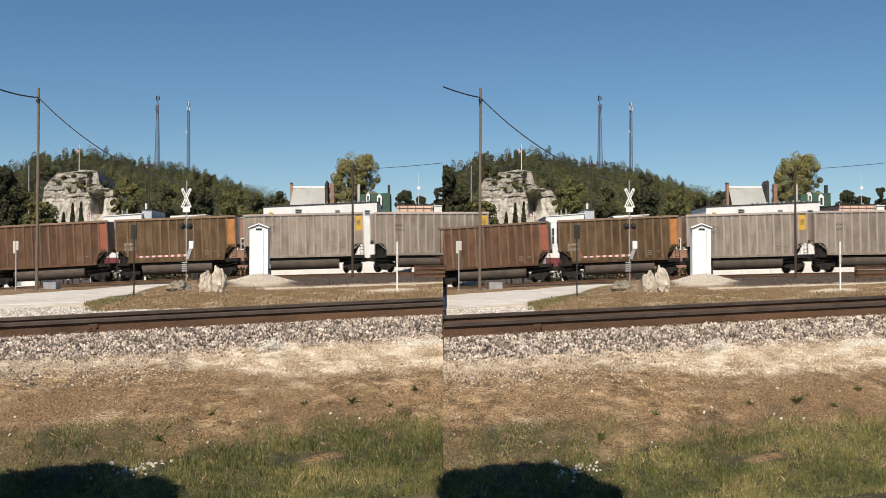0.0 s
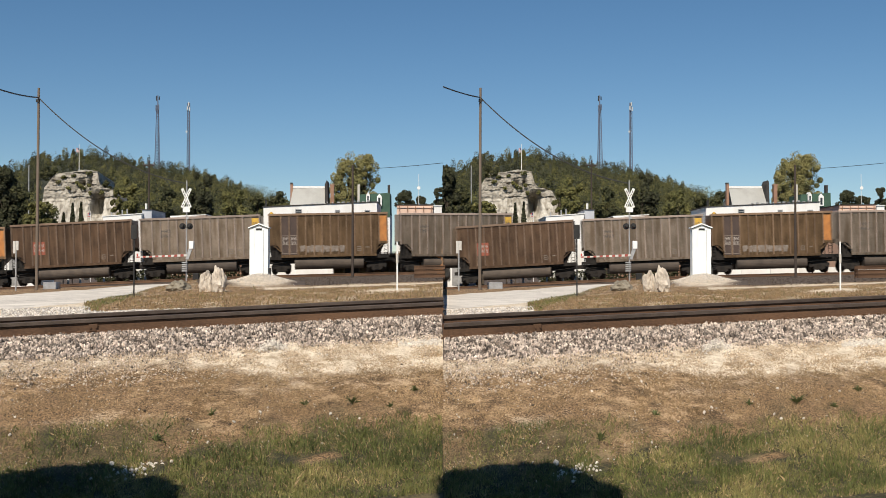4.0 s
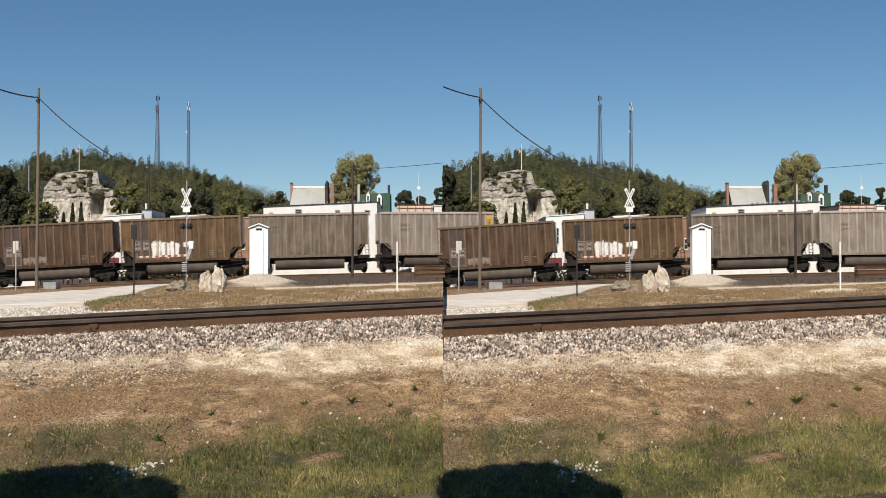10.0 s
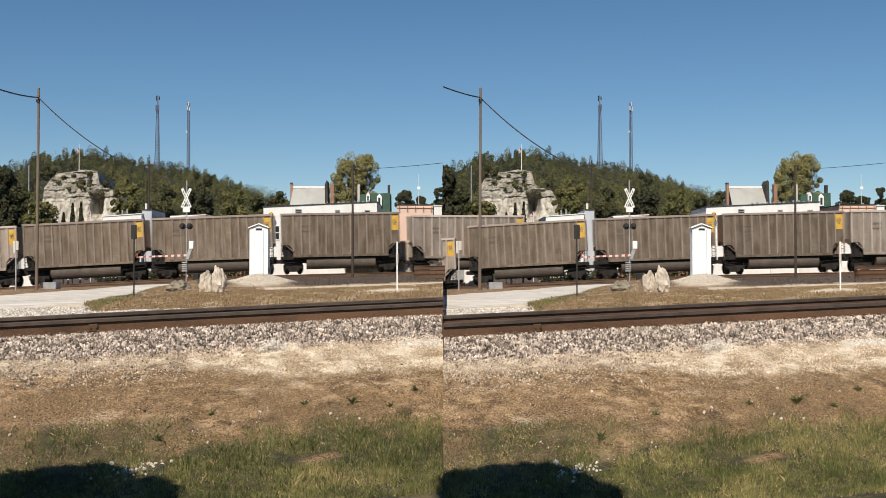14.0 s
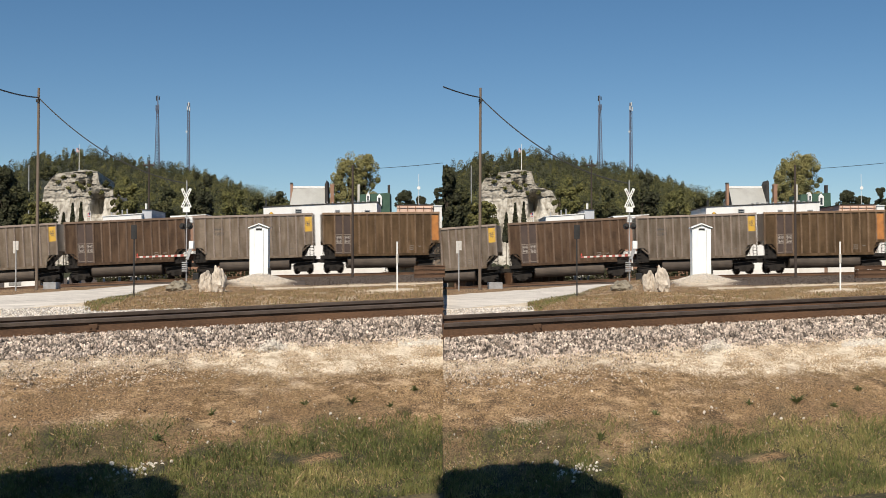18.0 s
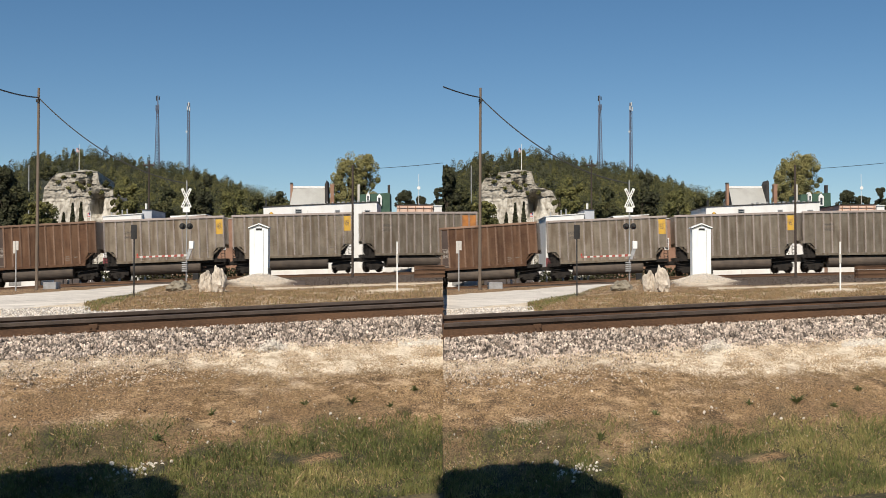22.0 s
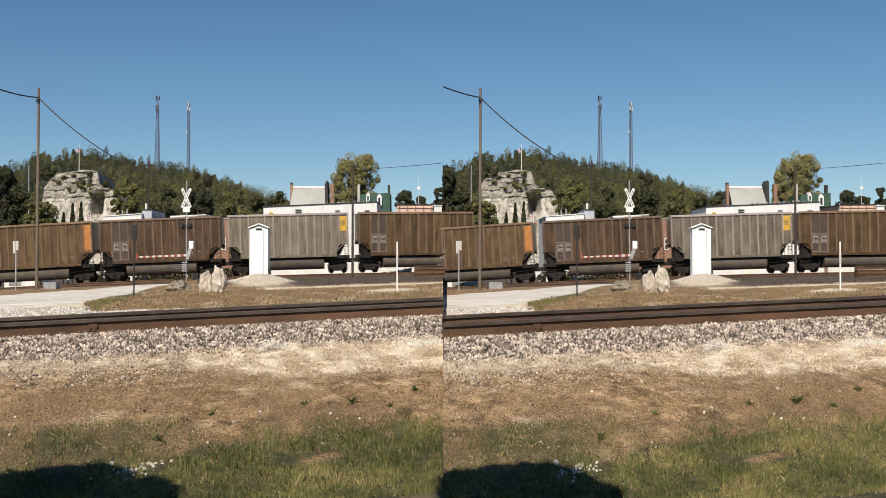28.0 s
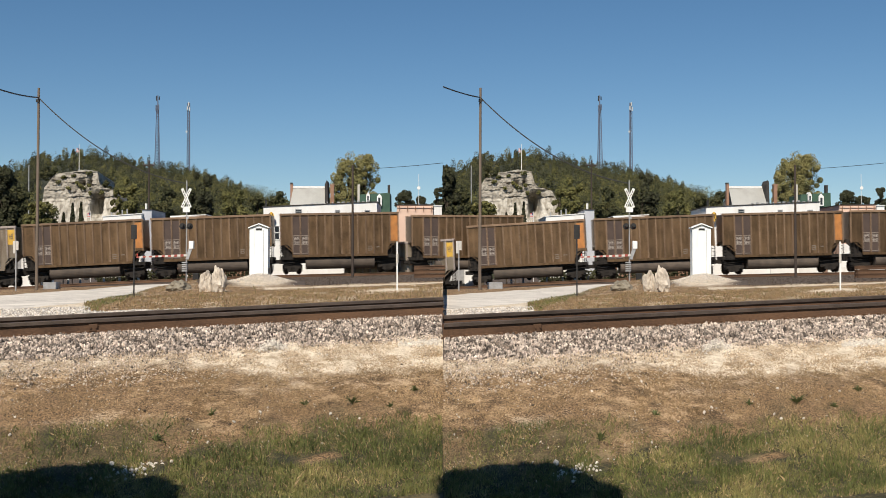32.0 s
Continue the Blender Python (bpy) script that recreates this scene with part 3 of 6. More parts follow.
    if a > 690 and near < 13.4:
        pale = max(pale, math.exp(-((near - 12.15) / 0.2) ** 2) * min(1.0, (a - 690) / 25))
    pale = max(pale, math.exp(-((a - 483) / 22) ** 2 - ((near - 12.3) / 0.12) ** 2))
    heap = math.exp(-((a - 460) / 60) ** 2 - ((d - 48) / 6.5) ** 2)
    pale = max(pale, min(1.0, 1.5 * heap))
    pale = max(pale, 0.8 * math.exp(-((a - 690) / 90) ** 2 - ((d - 30) / 3) ** 2))
    if a > 470:
        pale = max(pale, 0.75 * math.exp(-((d - 38) / 1.8) ** 2))
    if 18 < d < 46 and a > 140:
        pale = max(pale, min(0.5, max(0.0, 0.2 + 0.7 * noise.noise((a * 0.02, d * 0.35, 5.0)) + 0.4 * noise.noise((a * 0.08, d * 1.2, 5.0)))))
    cinder = 0.0
    if 40 < d < 95 and a > 345:
        cinder = min(1.0, (d - 40) / 4) * (1 - min(1, 1.4 * heap))
    # the bed under the ballast is coloured dark and shows between the stones
    if 12.5 < near < 16.0 and d < 18:
        cinder, pale = 0.85, 0.0
    if d >= 66:
        cinder = max(cinder, 0.8)
    road = 1.0 if a < 350 and lerp(a, ROAD_EDGE) < d < lerp(a, ((0, 44), (150, 52), (250, 66))) else 0.0
    if near < 8.0:
        turf = max(turf, 0.8)
    return turf, pale, cinder, road


def build_ground():
    depths = list(np.linspace(0.3, 6.5, 8)) + list(np.linspace(7.2, 17, 90)) + list(np.linspace(17.3, 30, 44)) + list(np.linspace(31, 84, 60)) + [90, 100, 120, 150, 200, 300, 600, 1500, 4000]
    verts, faces, soil = [], [], []
    for side in (0, 1):
        cols = list(range(0, HALF + 1, 8))
        out = [-40, -120, -300, -700, -1500, -4000, -20000, -300000]
        cols = sorted(out) + cols if side == 0 else cols + [HALF - o for o in out]
        start = len(verts)
        for d in depths:
            for a in cols:
                z = ground_z(side, a, d)
                if 7 < d < 60:
                    z += 0.025 * noise.noise((a * 0.03, d * 2.2, 3.0))
                verts.append(((a + (side - 1) * HALF) / F * d, d, z))
                soil.append(soil_of(a, d))
        w = len(cols)
        for j in range(len(depths) - 1):
            for i in range(w - 1):
                k = start + j * w + i
                faces.append((k, k + 1, k + w + 1, k + w))
    # behind the lens and the step between the two sides
    n = len(verts)
    verts += [(-400, 0.3, 0.0), (400, 0.3, 0.0), (400, -400, 0.0), (-400, -400, 0.0)]
    soil += [(0.8, 0, 0, 0)] * 4
    faces.append((n, n + 3, n + 2, n + 1))
    me = pydata("ground", verts, faces, M["ground"])
    layer = me.color_attributes.new("soil", "FLOAT_COLOR", "POINT")
    layer.data.foreach_set("color", np.array(soil, dtype=np.float32).ravel())
    for p in me.polygons:
        p.use_smooth = True
    ob = new("ground", me)
    tagged(ob, "dry brown earth, patchy lawn and pale gravel beside railway tracks", "ground", kind="structure")


build_ground()


# ---- the near siding ----
RAIL_SHAPE = [(-0.07, 0), (0.07, 0), (0.07, 0.012), (0.012, 0.035), (0.01, 0.125), (0.036, 0.138), (0.036, 0.172), (0.028, 0.18),
              (-0.028, 0.18), (-0.036, 0.172), (-0.036, 0.138), (-0.01, 0.125), (-0.012, 0.035), (-0.07, 0.012)]


def swept_rail(points, scale=1.0):
    """A rail of real section along points of its foot."""
    bm = bmesh.new()
    rings = []
    for i, p in enumerate(points):
        way = (points[min(i + 1, len(points) - 1)] - points[max(i - 1, 0)]).normalized()
        across = Vector((way.y, -way.x, 0)).normalized()
        rings.append([bm.verts.new(p + across * (x * scale) + Vector((0, 0, z * scale))) for x, z in RAIL_SHAPE])
    n = len(RAIL_SHAPE)
    for r, s in zip(rings, rings[1:]):
        for i in range(n):
            bm.faces.new((r[i], r[(i + 1) % n], s[(i + 1) % n], s[i]))
    bm.faces.new(rings[0][::-1]), bm.faces.new(rings[-1])
    bmesh.ops.recalc_face_normals(bm, faces=bm.faces[:])
    return bm


def siding_point(side, a, back):
    d = near_depth(a) + back
    # follow the bearing to the same place along the track
    x = (a + (side - 1) * HALF) / F * near_depth(a)
    z = EYE - 0.675 + TILT * (a - HALF / 2) / F * near_depth(a)
    return Vector((x - 0.36 * back, d, z))


def build_siding():
    for side in (0, 1):
        lo, hi = ((-260, HALF) if side == 0 else (0, HALF + 260))
        track = thing("siding_track", siding_point(side, HALF / 2, 0.75), "rusty siding rails on dark ties bedded in ballast", "railway track", "siding tracks")
        base = track.matrix_world.inverted()
        for back in (0.0, 1.5):
            ends = (lo, hi)
            if back:
                ends = (lo, hi + 74.6) if side == 0 else (85.1, hi)
            pts = [base @ siding_point(side, a, back) for a in np.linspace(*ends, 24)]
            rail = part("rail", swept_rail(pts), M["rail"], track, "brown rusted steel rail")
            rail.data.materials.append(M["railtop"])
            for f in rail.data.polygons:
                if f.center.z - lerp(f.center.x, [(p.x, p.z) for p in pts]) > 0.13:
                    f.material_index = 1
        tie = mesh_from(box(bmesh.new(), -0.055, 0.055, -0.3, 1.8, -0.2, -0.012, 0.01), "tie", M["tie"])
        for a in range(lo + (10 if side == 0 else 90), hi - 8, 28):
            p = base @ siding_point(side, a, 0)
            ob = part("tie", tie, None, track, place=Matrix.Translation(p) @ pose(0, 0, 0, 0, 0, 20))


build_siding()


def build_fastenings():
    """Rail clips at the ties and a joint bar, on the side that shows."""
    for side, track in enumerate([o for o in scene.objects if o.name.startswith("siding_track")]):
        base = track.matrix_world.inverted()
        clip = mesh_from(boxed(-0.018, 0.018, -0.1, -0.02, 0.0, 0.05, bevel=0.006), "rail_clip", M["rail"])
        for a in range(4 if side == 0 else 12, HALF - 2, 28):
            part("rail_clip", clip, None, track, place=Matrix.Translation(base @ siding_point(side, a + (a * 7) % 9 - 4, 0)) @ pose(0, 0, 0, 0, 0, 19))
        for a in (166,):
            bar = part("joint_bar", boxed(-0.05, 0.05, -0.03, -0.012, 0.035, 0.12, bevel=0.006), M["rail"], track, "bolted joint bar", place=Matrix.Translation(base @ siding_point(side, a, 0)) @ pose(0, 0, 0, 0, -2, 19))
            for x in (-0.03, 0.03):
                part("bolt", rodded((x, -0.03, 0.08), (x, -0.045, 0.08), 0.012, n=6), M["rail"], bar)


build_fastenings()

# ---- main tracks ----


def build_main_tracks():
    for side in (0, 1):
        lo, hi = ((-300, HALF) if side == 0 else (0, HALF + 300))
        track = thing("main_track", track_point(side, HALF / 2) - Vector((0, 0, 0.2)), "main line rails on a dark cinder bank", "railway track", "main tracks")
        base = track.matrix_world.inverted()
        for back in (0.5, 1.25):
            pts = [base @ (track_point(side, a) + Vector((0, back, -0.18))) for a in np.linspace(lo, hi, 30)]
            part("rail", swept_rail(pts), M["rail"], track, "steel rail")
        tie = mesh_from(box(bmesh.new(), -0.06, 0.06, -0.1, 1.9, -0.14, -0.01), "main_tie", M["tie"])
        for a in range(lo + 4, hi - 4, 12):
            part("tie", tie, None, track, place=Matrix.Translation(base @ (track_point(side, a) + Vector((0, 0, -0.18)))) @ pose(0, 0, 0, 0, 0, SIGN[side] * BETA))


build_main_tracks()

# ---- the coal train ----
CAR_L, CAR_TOP, SILL = 3.89, 3.96, 1.2       # half length, height and sill of a car's body
RIBS = 15
# rib lines along the side: the first bay is wider than the others
STEP = (2 * CAR_L - 0.1) / (RIBS - 1 + 0.4)
RIB_X = [-CAR_L + 0.05] + [-CAR_L + 0.05 + STEP * (i + 0.4) for i in range(1, RIBS)]
NOTCH, NOTCH_TOP = 0.8, SILL + 0.74          # the corner cut out of the side over each truck
mesh_bank = {}


def banked(key, make, material, smooth=False):
    """One mesh for all pieces of a look."""
    k = (key, material.name)
    if k not in mesh_bank:
        mesh_bank[k] = mesh_from(make(), key, material, smooth)
    return mesh_bank[k]


CUT = [(CAR_L, NOTCH_TOP - 0.06), (CAR_L - 0.3, NOTCH_TOP), (CAR_L - 0.55, NOTCH_TOP - 0.05), (CAR_L - 0.74, NOTCH_TOP - 0.3), (CAR_L - NOTCH, SILL)]
SIDE_OUT = [(-CAR_L, CAR_TOP), (CAR_L, CAR_TOP)] + CUT + [(-x, z) for x, z in CUT[::-1]]


def wheelset():
    """Two wheels on their axle; like all of the place they are drawn in to half their width."""
    bm = bmesh.new()
    for y in (0.62, 1.2):
        rod(bm, (0, y - 0.05, 0), (0, y + 0.05, 0), 0.42, n=20)
        rod(bm, (0, y - 0.09, 0), (0, y - 0.05, 0), 0.37, 0.33, n=20)
    rod(bm, (0, 0.3, 0), (0, 1.5, 0), 0.07, n=8)
    for v in bm.verts:
        v.co.x *= 0.55
        v.co.z += 0.42
    return bm


def sideframe():
    bm = bmesh.new()
    prism(bm, [(-0.66, 0.6), (-0.4, 0.8), (0.4, 0.8), (0.66, 0.6), (0.64, 0.36), (0.5, 0.34), (0.2, 0.17), (-0.2, 0.17), (-0.5, 0.34), (-0.64, 0.36)], 0.42, 0.52)
    for x in (-0.42, 0.42):
        rod(bm, (x, 0.36, 0.42), (x, 0.44, 0.42), 0.085, n=10)
    for x in (-0.1, 0.0, 0.1):
        rod(bm, (x, 0.39, 0.24), (x, 0.39, 0.5), 0.042, n=6)
    return bm


def end_steps(x):
    """The open corner over a truck: post, handholds and a step."""
    bm = bmesh.new()
    lo, hi = sorted((x * (CAR_L - 0.05), x * CAR_L))
    box(bm, lo, hi, 0.0, 0.05, 1.0, NOTCH_TOP)
    for back in (0.26, 0.5):
        mid = x * (CAR_L - back)
        box(bm, mid - 0.016, mid + 0.016, 0.01, 0.045, 1.1, NOTCH_TOP - 0.02)
    mid = x * (CAR_L - 0.26)
    for z in (1.28, 1.5, 1.72):
        box(bm, min(mid, x * CAR_L), max(mid, x * CAR_L), 0.004, 0.036, z, z + 0.03)
    box(bm, min(mid, x * CAR_L), max(mid, x * CAR_L), 0.004, 0.05, 0.8, 0.84)
    box(bm, lo, hi, 0.004, 0.05, 0.8, 1.0)
    return bm


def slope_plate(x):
    """A dark plate set back in the corner, in place of the shaded slope sheet; at the first end also in place of the
    brake stand.
    """
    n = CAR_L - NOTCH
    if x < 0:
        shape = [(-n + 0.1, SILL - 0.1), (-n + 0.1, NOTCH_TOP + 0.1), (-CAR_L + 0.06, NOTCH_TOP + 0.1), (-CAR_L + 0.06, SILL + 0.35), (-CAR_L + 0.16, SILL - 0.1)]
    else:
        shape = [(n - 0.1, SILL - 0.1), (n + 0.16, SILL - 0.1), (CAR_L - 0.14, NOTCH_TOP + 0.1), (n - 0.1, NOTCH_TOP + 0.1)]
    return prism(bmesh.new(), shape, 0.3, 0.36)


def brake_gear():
    """Rods, levers and a cylinder over a truck, and a dark box added to fill in the shade there."""
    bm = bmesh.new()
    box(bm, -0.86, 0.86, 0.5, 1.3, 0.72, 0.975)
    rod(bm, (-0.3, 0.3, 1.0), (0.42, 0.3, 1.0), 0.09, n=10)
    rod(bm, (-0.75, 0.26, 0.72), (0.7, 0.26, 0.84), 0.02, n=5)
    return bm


def stencil_rows(w, h, rows, glyphs=4):
    """Pairs of upright bars in place of lettering; hairlines hold them together in one piece."""
    xs, zs = [], []
    for c in range(2 * glyphs):
        x = -w / 2 + (c // 2 + 0.5) * w / glyphs + (-0.27 if c % 2 == 0 else 0.1) * w / glyphs
        xs += [x, x + w / glyphs * 0.19]
    for r in range(rows):
        z = -h / 2 + (r + 0.5) * h / rows
        zs += [z - h / rows * 0.36, z - 0.012, z + 0.012, z + h / rows * 0.36]
    return lattice(xs, zs, lambda i, j: j % 4 == 1 or (j % 4 != 3 and i % 2 == 0) or i == 0, -0.006, 0.0)


def frame_bars(w, h):
    xs = [-w / 2, -w / 2 + 0.025, w / 2 - 0.025, w / 2]
    zs = [-h / 2, -h / 2 + 0.04, -0.02, 0.02, h / 2 - 0.04, h / 2]
    return lattice(xs, zs, lambda i, j: i != 1 or j in (0, 2, 4), -0.006, 0.0)


def graffiti(w, h, n, seed, swell=0.0):
    """Fat sprayed letters, rounded above and pointed below; swell widens them into an outline."""
    rnd = random.Random(seed)
    bm = bmesh.new()
    for i in range(n):
        s = w / n
        cx, cz = -w / 2 + s * (i + 0.5), h * rnd.uniform(-0.05, 0.08)
        lean, tail = rnd.uniform(-0.12, 0.12), rnd.uniform(-0.25, 0.25)
        a, b = 0.62 * s + swell, 0.5 * h * rnd.uniform(0.85, 1.05) + swell
        shape = [(0.5, -0.8), (0.72, -0.1), (1.0, 0.62), (0.72, 0.78), (0.5, 1.0), (0.2, 0.8), (-0.1, 0.92), (-0.4, 0.98), (-0.62, 0.76), (-1.0, 0.7), (-0.78, -0.05), (-0.6, -0.85), (-0.25, -1.0), (0.0, -0.7), (0.25, -1.0)]
        shape = [(cx + a * (x + lean * z) + tail * s * 0.2 * (z < -0.6), cz + b * z * rnd.uniform(0.92, 1.05)) for x, z in shape]
        prism(bm, shape, -0.004 - 0.004 * i - (0.0 if swell else 0.002), 0.0)
    return bm


LOOKS = {
    "brown": "brown steel coal gondola with ribbed sides",
    "dark_brown": "dark brown coal gondola with ribbed sides",
    "red_brown": "rusty red-brown coal gondola with ribbed sides",
    "grey": "weathered grey coal gondola with ribbed sides",
    "grey_brown": "brownish grey coal gondola with ribbed sides",
    "tan": "tan grey coal gondola with ribbed sides",
}
# paint, end patch, stencil panel and sprayed marks of the cars in their order; some tan stands in for sunlit sheen
CARS = [
    ("red_brown", "red_end", 0, 0), ("brown", "orange", 2, 0), ("tan", "yellow", 1, 0), ("tan", "yellow", 1, 0), ("brown", "orange", 3, 1), ("dark_brown", "", 4, 0),
    ("grey_brown", "yellow", 1, 0), ("brown", "orange", 3, 2), ("grey_brown", "yellow", 1, 0), ("grey_brown", "yellow", 1, 0), ("brown", "orange", 3, 0), ("brown", "orange", 3, 0),
    ("dark_brown", "", 3, 3), ("brown", "", 3, 4), ("grey_brown", "", 1, 0), ("tan", "yellow", 1, 0), ("tan", "yellow", 1, 0), ("grey_brown", "yellow", 1, 0),
    ("grey_brown", "yellow", 1, 0), ("grey_brown", "yellow", 1, 0), ("tan", "yellow", 1, 0), ("grey_brown", "yellow", 1, 0), ("dark_brown", "", 3, 0), ("grey_brown", "yellow", 1, 0),
    ("brown", "orange", 3, 0), ("red_brown", "", 3, 0), ("red_brown", "", 3, 0), ("grey", "yellow", 1, 0), ("grey", "yellow", 1, 0), ("grey", "wide", 1, 0),
    ("grey", "yellow", 1, 0), ("grey_brown", "yellow", 1, 0), ("brown", "", 3, 0), ("brown", "orange", 3, 0), ("dark_brown", "", 3, 0), ("grey", "yellow", 1, 0),
    ("brown", "", 3, 0), ("grey", "yellow", 1, 0), ("brown", "orange", 3, 0), ("brown", "", 3, 0), ("brown", "orange", 3, 0), ("brown", "", 3, 0),
]
END_WORDS = {"orange": " and an orange end patch", "yellow": " and a yellow end patch", "red_end": " and a red end patch", "wide": " and wide orange end patch", "": ""}


def along(k):
    """The place along a car's side k bays from its first rib."""
    i = min(int(k), RIBS - 2)
    return RIB_X[i] + (RIB_X[i + 1] - RIB_X[i]) * (k - i)


def side_low(x):
    """The lower edge of the side at x: over the notches it runs up."""
    gap = CAR_L - abs(x)
    return lerp(gap, ((0.0, NOTCH_TOP - 0.06), (0.3, NOTCH_TOP), (0.55, NOTCH_TOP - 0.05), (0.74, NOTCH_TOP - 0.3), (0.8, SILL + 0.06)))


def bay_sheet(i):
    """One outer sheet between two ribs, cut to the side's lower edge."""
    x0, x1 = RIB_X[i] + 0.035, RIB_X[i + 1] - 0.035
    cuts = sorted({x0, x1} | {c for c in [q * (CAR_L - g) for q in (-1, 1) for g in (0.3, 0.55, 0.74, 0.8)] if x0 < c < x1})
    outline = [(c - RIB_X[i], side_low(c)) for c in cuts] + [(x1 - RIB_X[i], CAR_TOP - 0.12), (x0 - RIB_X[i], CAR_TOP - 0.12)]
    return prism(bmesh.new(), outline, -0.003, -0.001)


def far_side():
    """The side turned away: wall, ribs, sill and top in one."""
    bm = prism(bmesh.new(), SIDE_OUT, 1.75, 1.8)
    for x in RIB_X:
        box(bm, x - 0.035, x + 0.035, 1.8, 1.88, side_low(x), CAR_TOP)
    return bm


def build_car(paint, end, panel, marks):
    label = LOOKS[paint] + (" sprayed with white graffiti" if marks == 4 else "") + END_WORDS[end]
    car = thing("coal_gondola", (0, 0, 0), label, "freight car", "cars of the coal train")
    m, rib = M[paint], M[paint + "_rib"]
    part("side_wall", banked("side_wall", lambda: prism(bmesh.new(), SIDE_OUT, 0.0, 0.05), m), None, car)
    part("side_wall", banked("far_side_wall", far_side, m), None, car)
    for x in (-1, 1):
        # the end wall, then the slope sheet under it that runs in to the tub
        part("end_wall", banked(f"end_wall{x}", lambda: prism(bmesh.new(), [(x * CAR_L, CAR_TOP - 0.05), (x * (CAR_L - 0.05), CAR_TOP - 0.05), (x * (CAR_L - 0.06), 2.2), (x * (CAR_L - 1.15), SILL + 0.02), (x * (CAR_L - 1.05), SILL + 0.02), (x * CAR_L, 2.14)], 0.052, 1.748), m), None, car)
        # drawn in to the tub as dark filler for the shade there
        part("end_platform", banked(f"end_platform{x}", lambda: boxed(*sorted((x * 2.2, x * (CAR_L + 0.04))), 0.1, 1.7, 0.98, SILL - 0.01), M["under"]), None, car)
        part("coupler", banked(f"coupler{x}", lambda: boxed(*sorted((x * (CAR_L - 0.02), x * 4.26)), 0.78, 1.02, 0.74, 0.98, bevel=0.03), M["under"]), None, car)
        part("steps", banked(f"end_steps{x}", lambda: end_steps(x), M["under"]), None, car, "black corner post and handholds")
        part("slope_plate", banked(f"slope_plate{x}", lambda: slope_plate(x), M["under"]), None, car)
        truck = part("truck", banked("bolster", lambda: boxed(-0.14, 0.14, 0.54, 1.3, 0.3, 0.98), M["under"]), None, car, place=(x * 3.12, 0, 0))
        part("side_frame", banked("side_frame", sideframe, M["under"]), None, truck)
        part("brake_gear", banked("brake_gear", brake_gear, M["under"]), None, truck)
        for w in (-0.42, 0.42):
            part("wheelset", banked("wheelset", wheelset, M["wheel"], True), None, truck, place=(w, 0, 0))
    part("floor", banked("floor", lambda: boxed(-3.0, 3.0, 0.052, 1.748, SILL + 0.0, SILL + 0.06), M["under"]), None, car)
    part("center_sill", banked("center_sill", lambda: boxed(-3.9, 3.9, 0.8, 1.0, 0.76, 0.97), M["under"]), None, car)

    def tub():
        bm = bmesh.new()
        for y in (0.41, 1.39):
            rod(bm, (-2.25, y, 0.72), (2.25, y, 0.72), 0.4, n=24)
        return bm
    part("tub", banked("tub", tub, M["belly"], False), None, car, "rounded tub belly between the trucks")
    part("top_chord", banked("top_chord", lambda: boxed(-CAR_L - 0.02, CAR_L + 0.02, -0.05, 0.09, CAR_TOP - 0.12, CAR_TOP + 0.02, bevel=0.012), rib), None, car, place=(0, -0.035, 0))
    low = CAR_L - NOTCH
    part("side_sill", banked("side_sill", lambda: boxed(-low - 0.02, low + 0.02, -0.06, 0.09, SILL - 0.1, SILL + 0.05, bevel=0.012), m), None, car, place=(0, -0.035, 0))
    for i, x in enumerate(RIB_X):
        foot = max(side_low(x - 0.035), side_low(x + 0.035))
        part("rib", banked(f"rib{foot:.2f}", lambda: boxed(-0.032, 0.032, 0, 0.11, foot, CAR_TOP - 0.12), rib), None, car, place=(x, -0.075, 0))
    for i in range(RIBS - 1):
        part("panel", banked("panel" if 3 < i < RIBS - 4 else f"panel{i}", lambda: bay_sheet(i), m), None, car, place=(RIB_X[i], 0, 0))
    y, last = -0.008, RIBS - 2
    if end == "wide":
        part("end_patch", banked("wide_patch", lambda: boxed(along(last - 0.9), along(last - 0.07), y, -0.004, 2.35, 3.74), M["orange"]), None, car, "orange-yellow patch")
        part("end_patch", banked("wide_patch_end", lambda: boxed(along(last + 0.07), along(last + 0.93), y, -0.004, 2.1, 3.74), M["orange"]), None, car, "orange-yellow patch")
    elif end == "yellow":
        part("end_patch", banked("end_patch", lambda: boxed(along(last + 0.07), along(last + 0.93), y, -0.004, 2.78, 3.74), M["yellow"]), None, car, "yellow patch")
        part("patch_mark", banked("patch_mark", lambda: stencil_rows(0.26, 0.5, 1), M["stencil_dark"]), None, car, "thin dark marking bars", place=(along(last + 0.5), -0.01, 3.3))
    elif end:
        part("end_patch", banked("full_patch", lambda: boxed(along(last + 0.07), along(last + 0.93), y, -0.004, 2.08, 3.74), M[end]), None, car, "faded coloured patch")
    if panel == 1:
        part("stencil", banked("small_stencil", lambda: stencil_rows(0.7, 0.6, 2), M["stencil_dark"]), None, car, "dark faded marking bars", place=(along(2.6), -0.004, 2.95))
    elif panel == 2:
        part("stencil", banked("white_stencil", lambda: stencil_rows(0.7, 0.6, 2), M["stencil"]), None, car, "white marking bars", place=(along(1.2), -0.004, 2.2))
    elif panel == 3:
        for k in (1, 2):
            part("stencil_panel", banked(f"stencil_panel{k}", lambda: boxed(along(k) + 0.04, along(k + 1) - 0.04, y, -0.004, SILL + 0.08, 3.76), M["dark_panel"]), None, car, "dark stencil panel")
            part("stencil", banked("panel_stencil", lambda: stencil_rows(0.38, 0.58, 2, 2), M["stencil"]), None, car, "white marking bars", place=(along(k + 0.5), -0.009, 2.2))
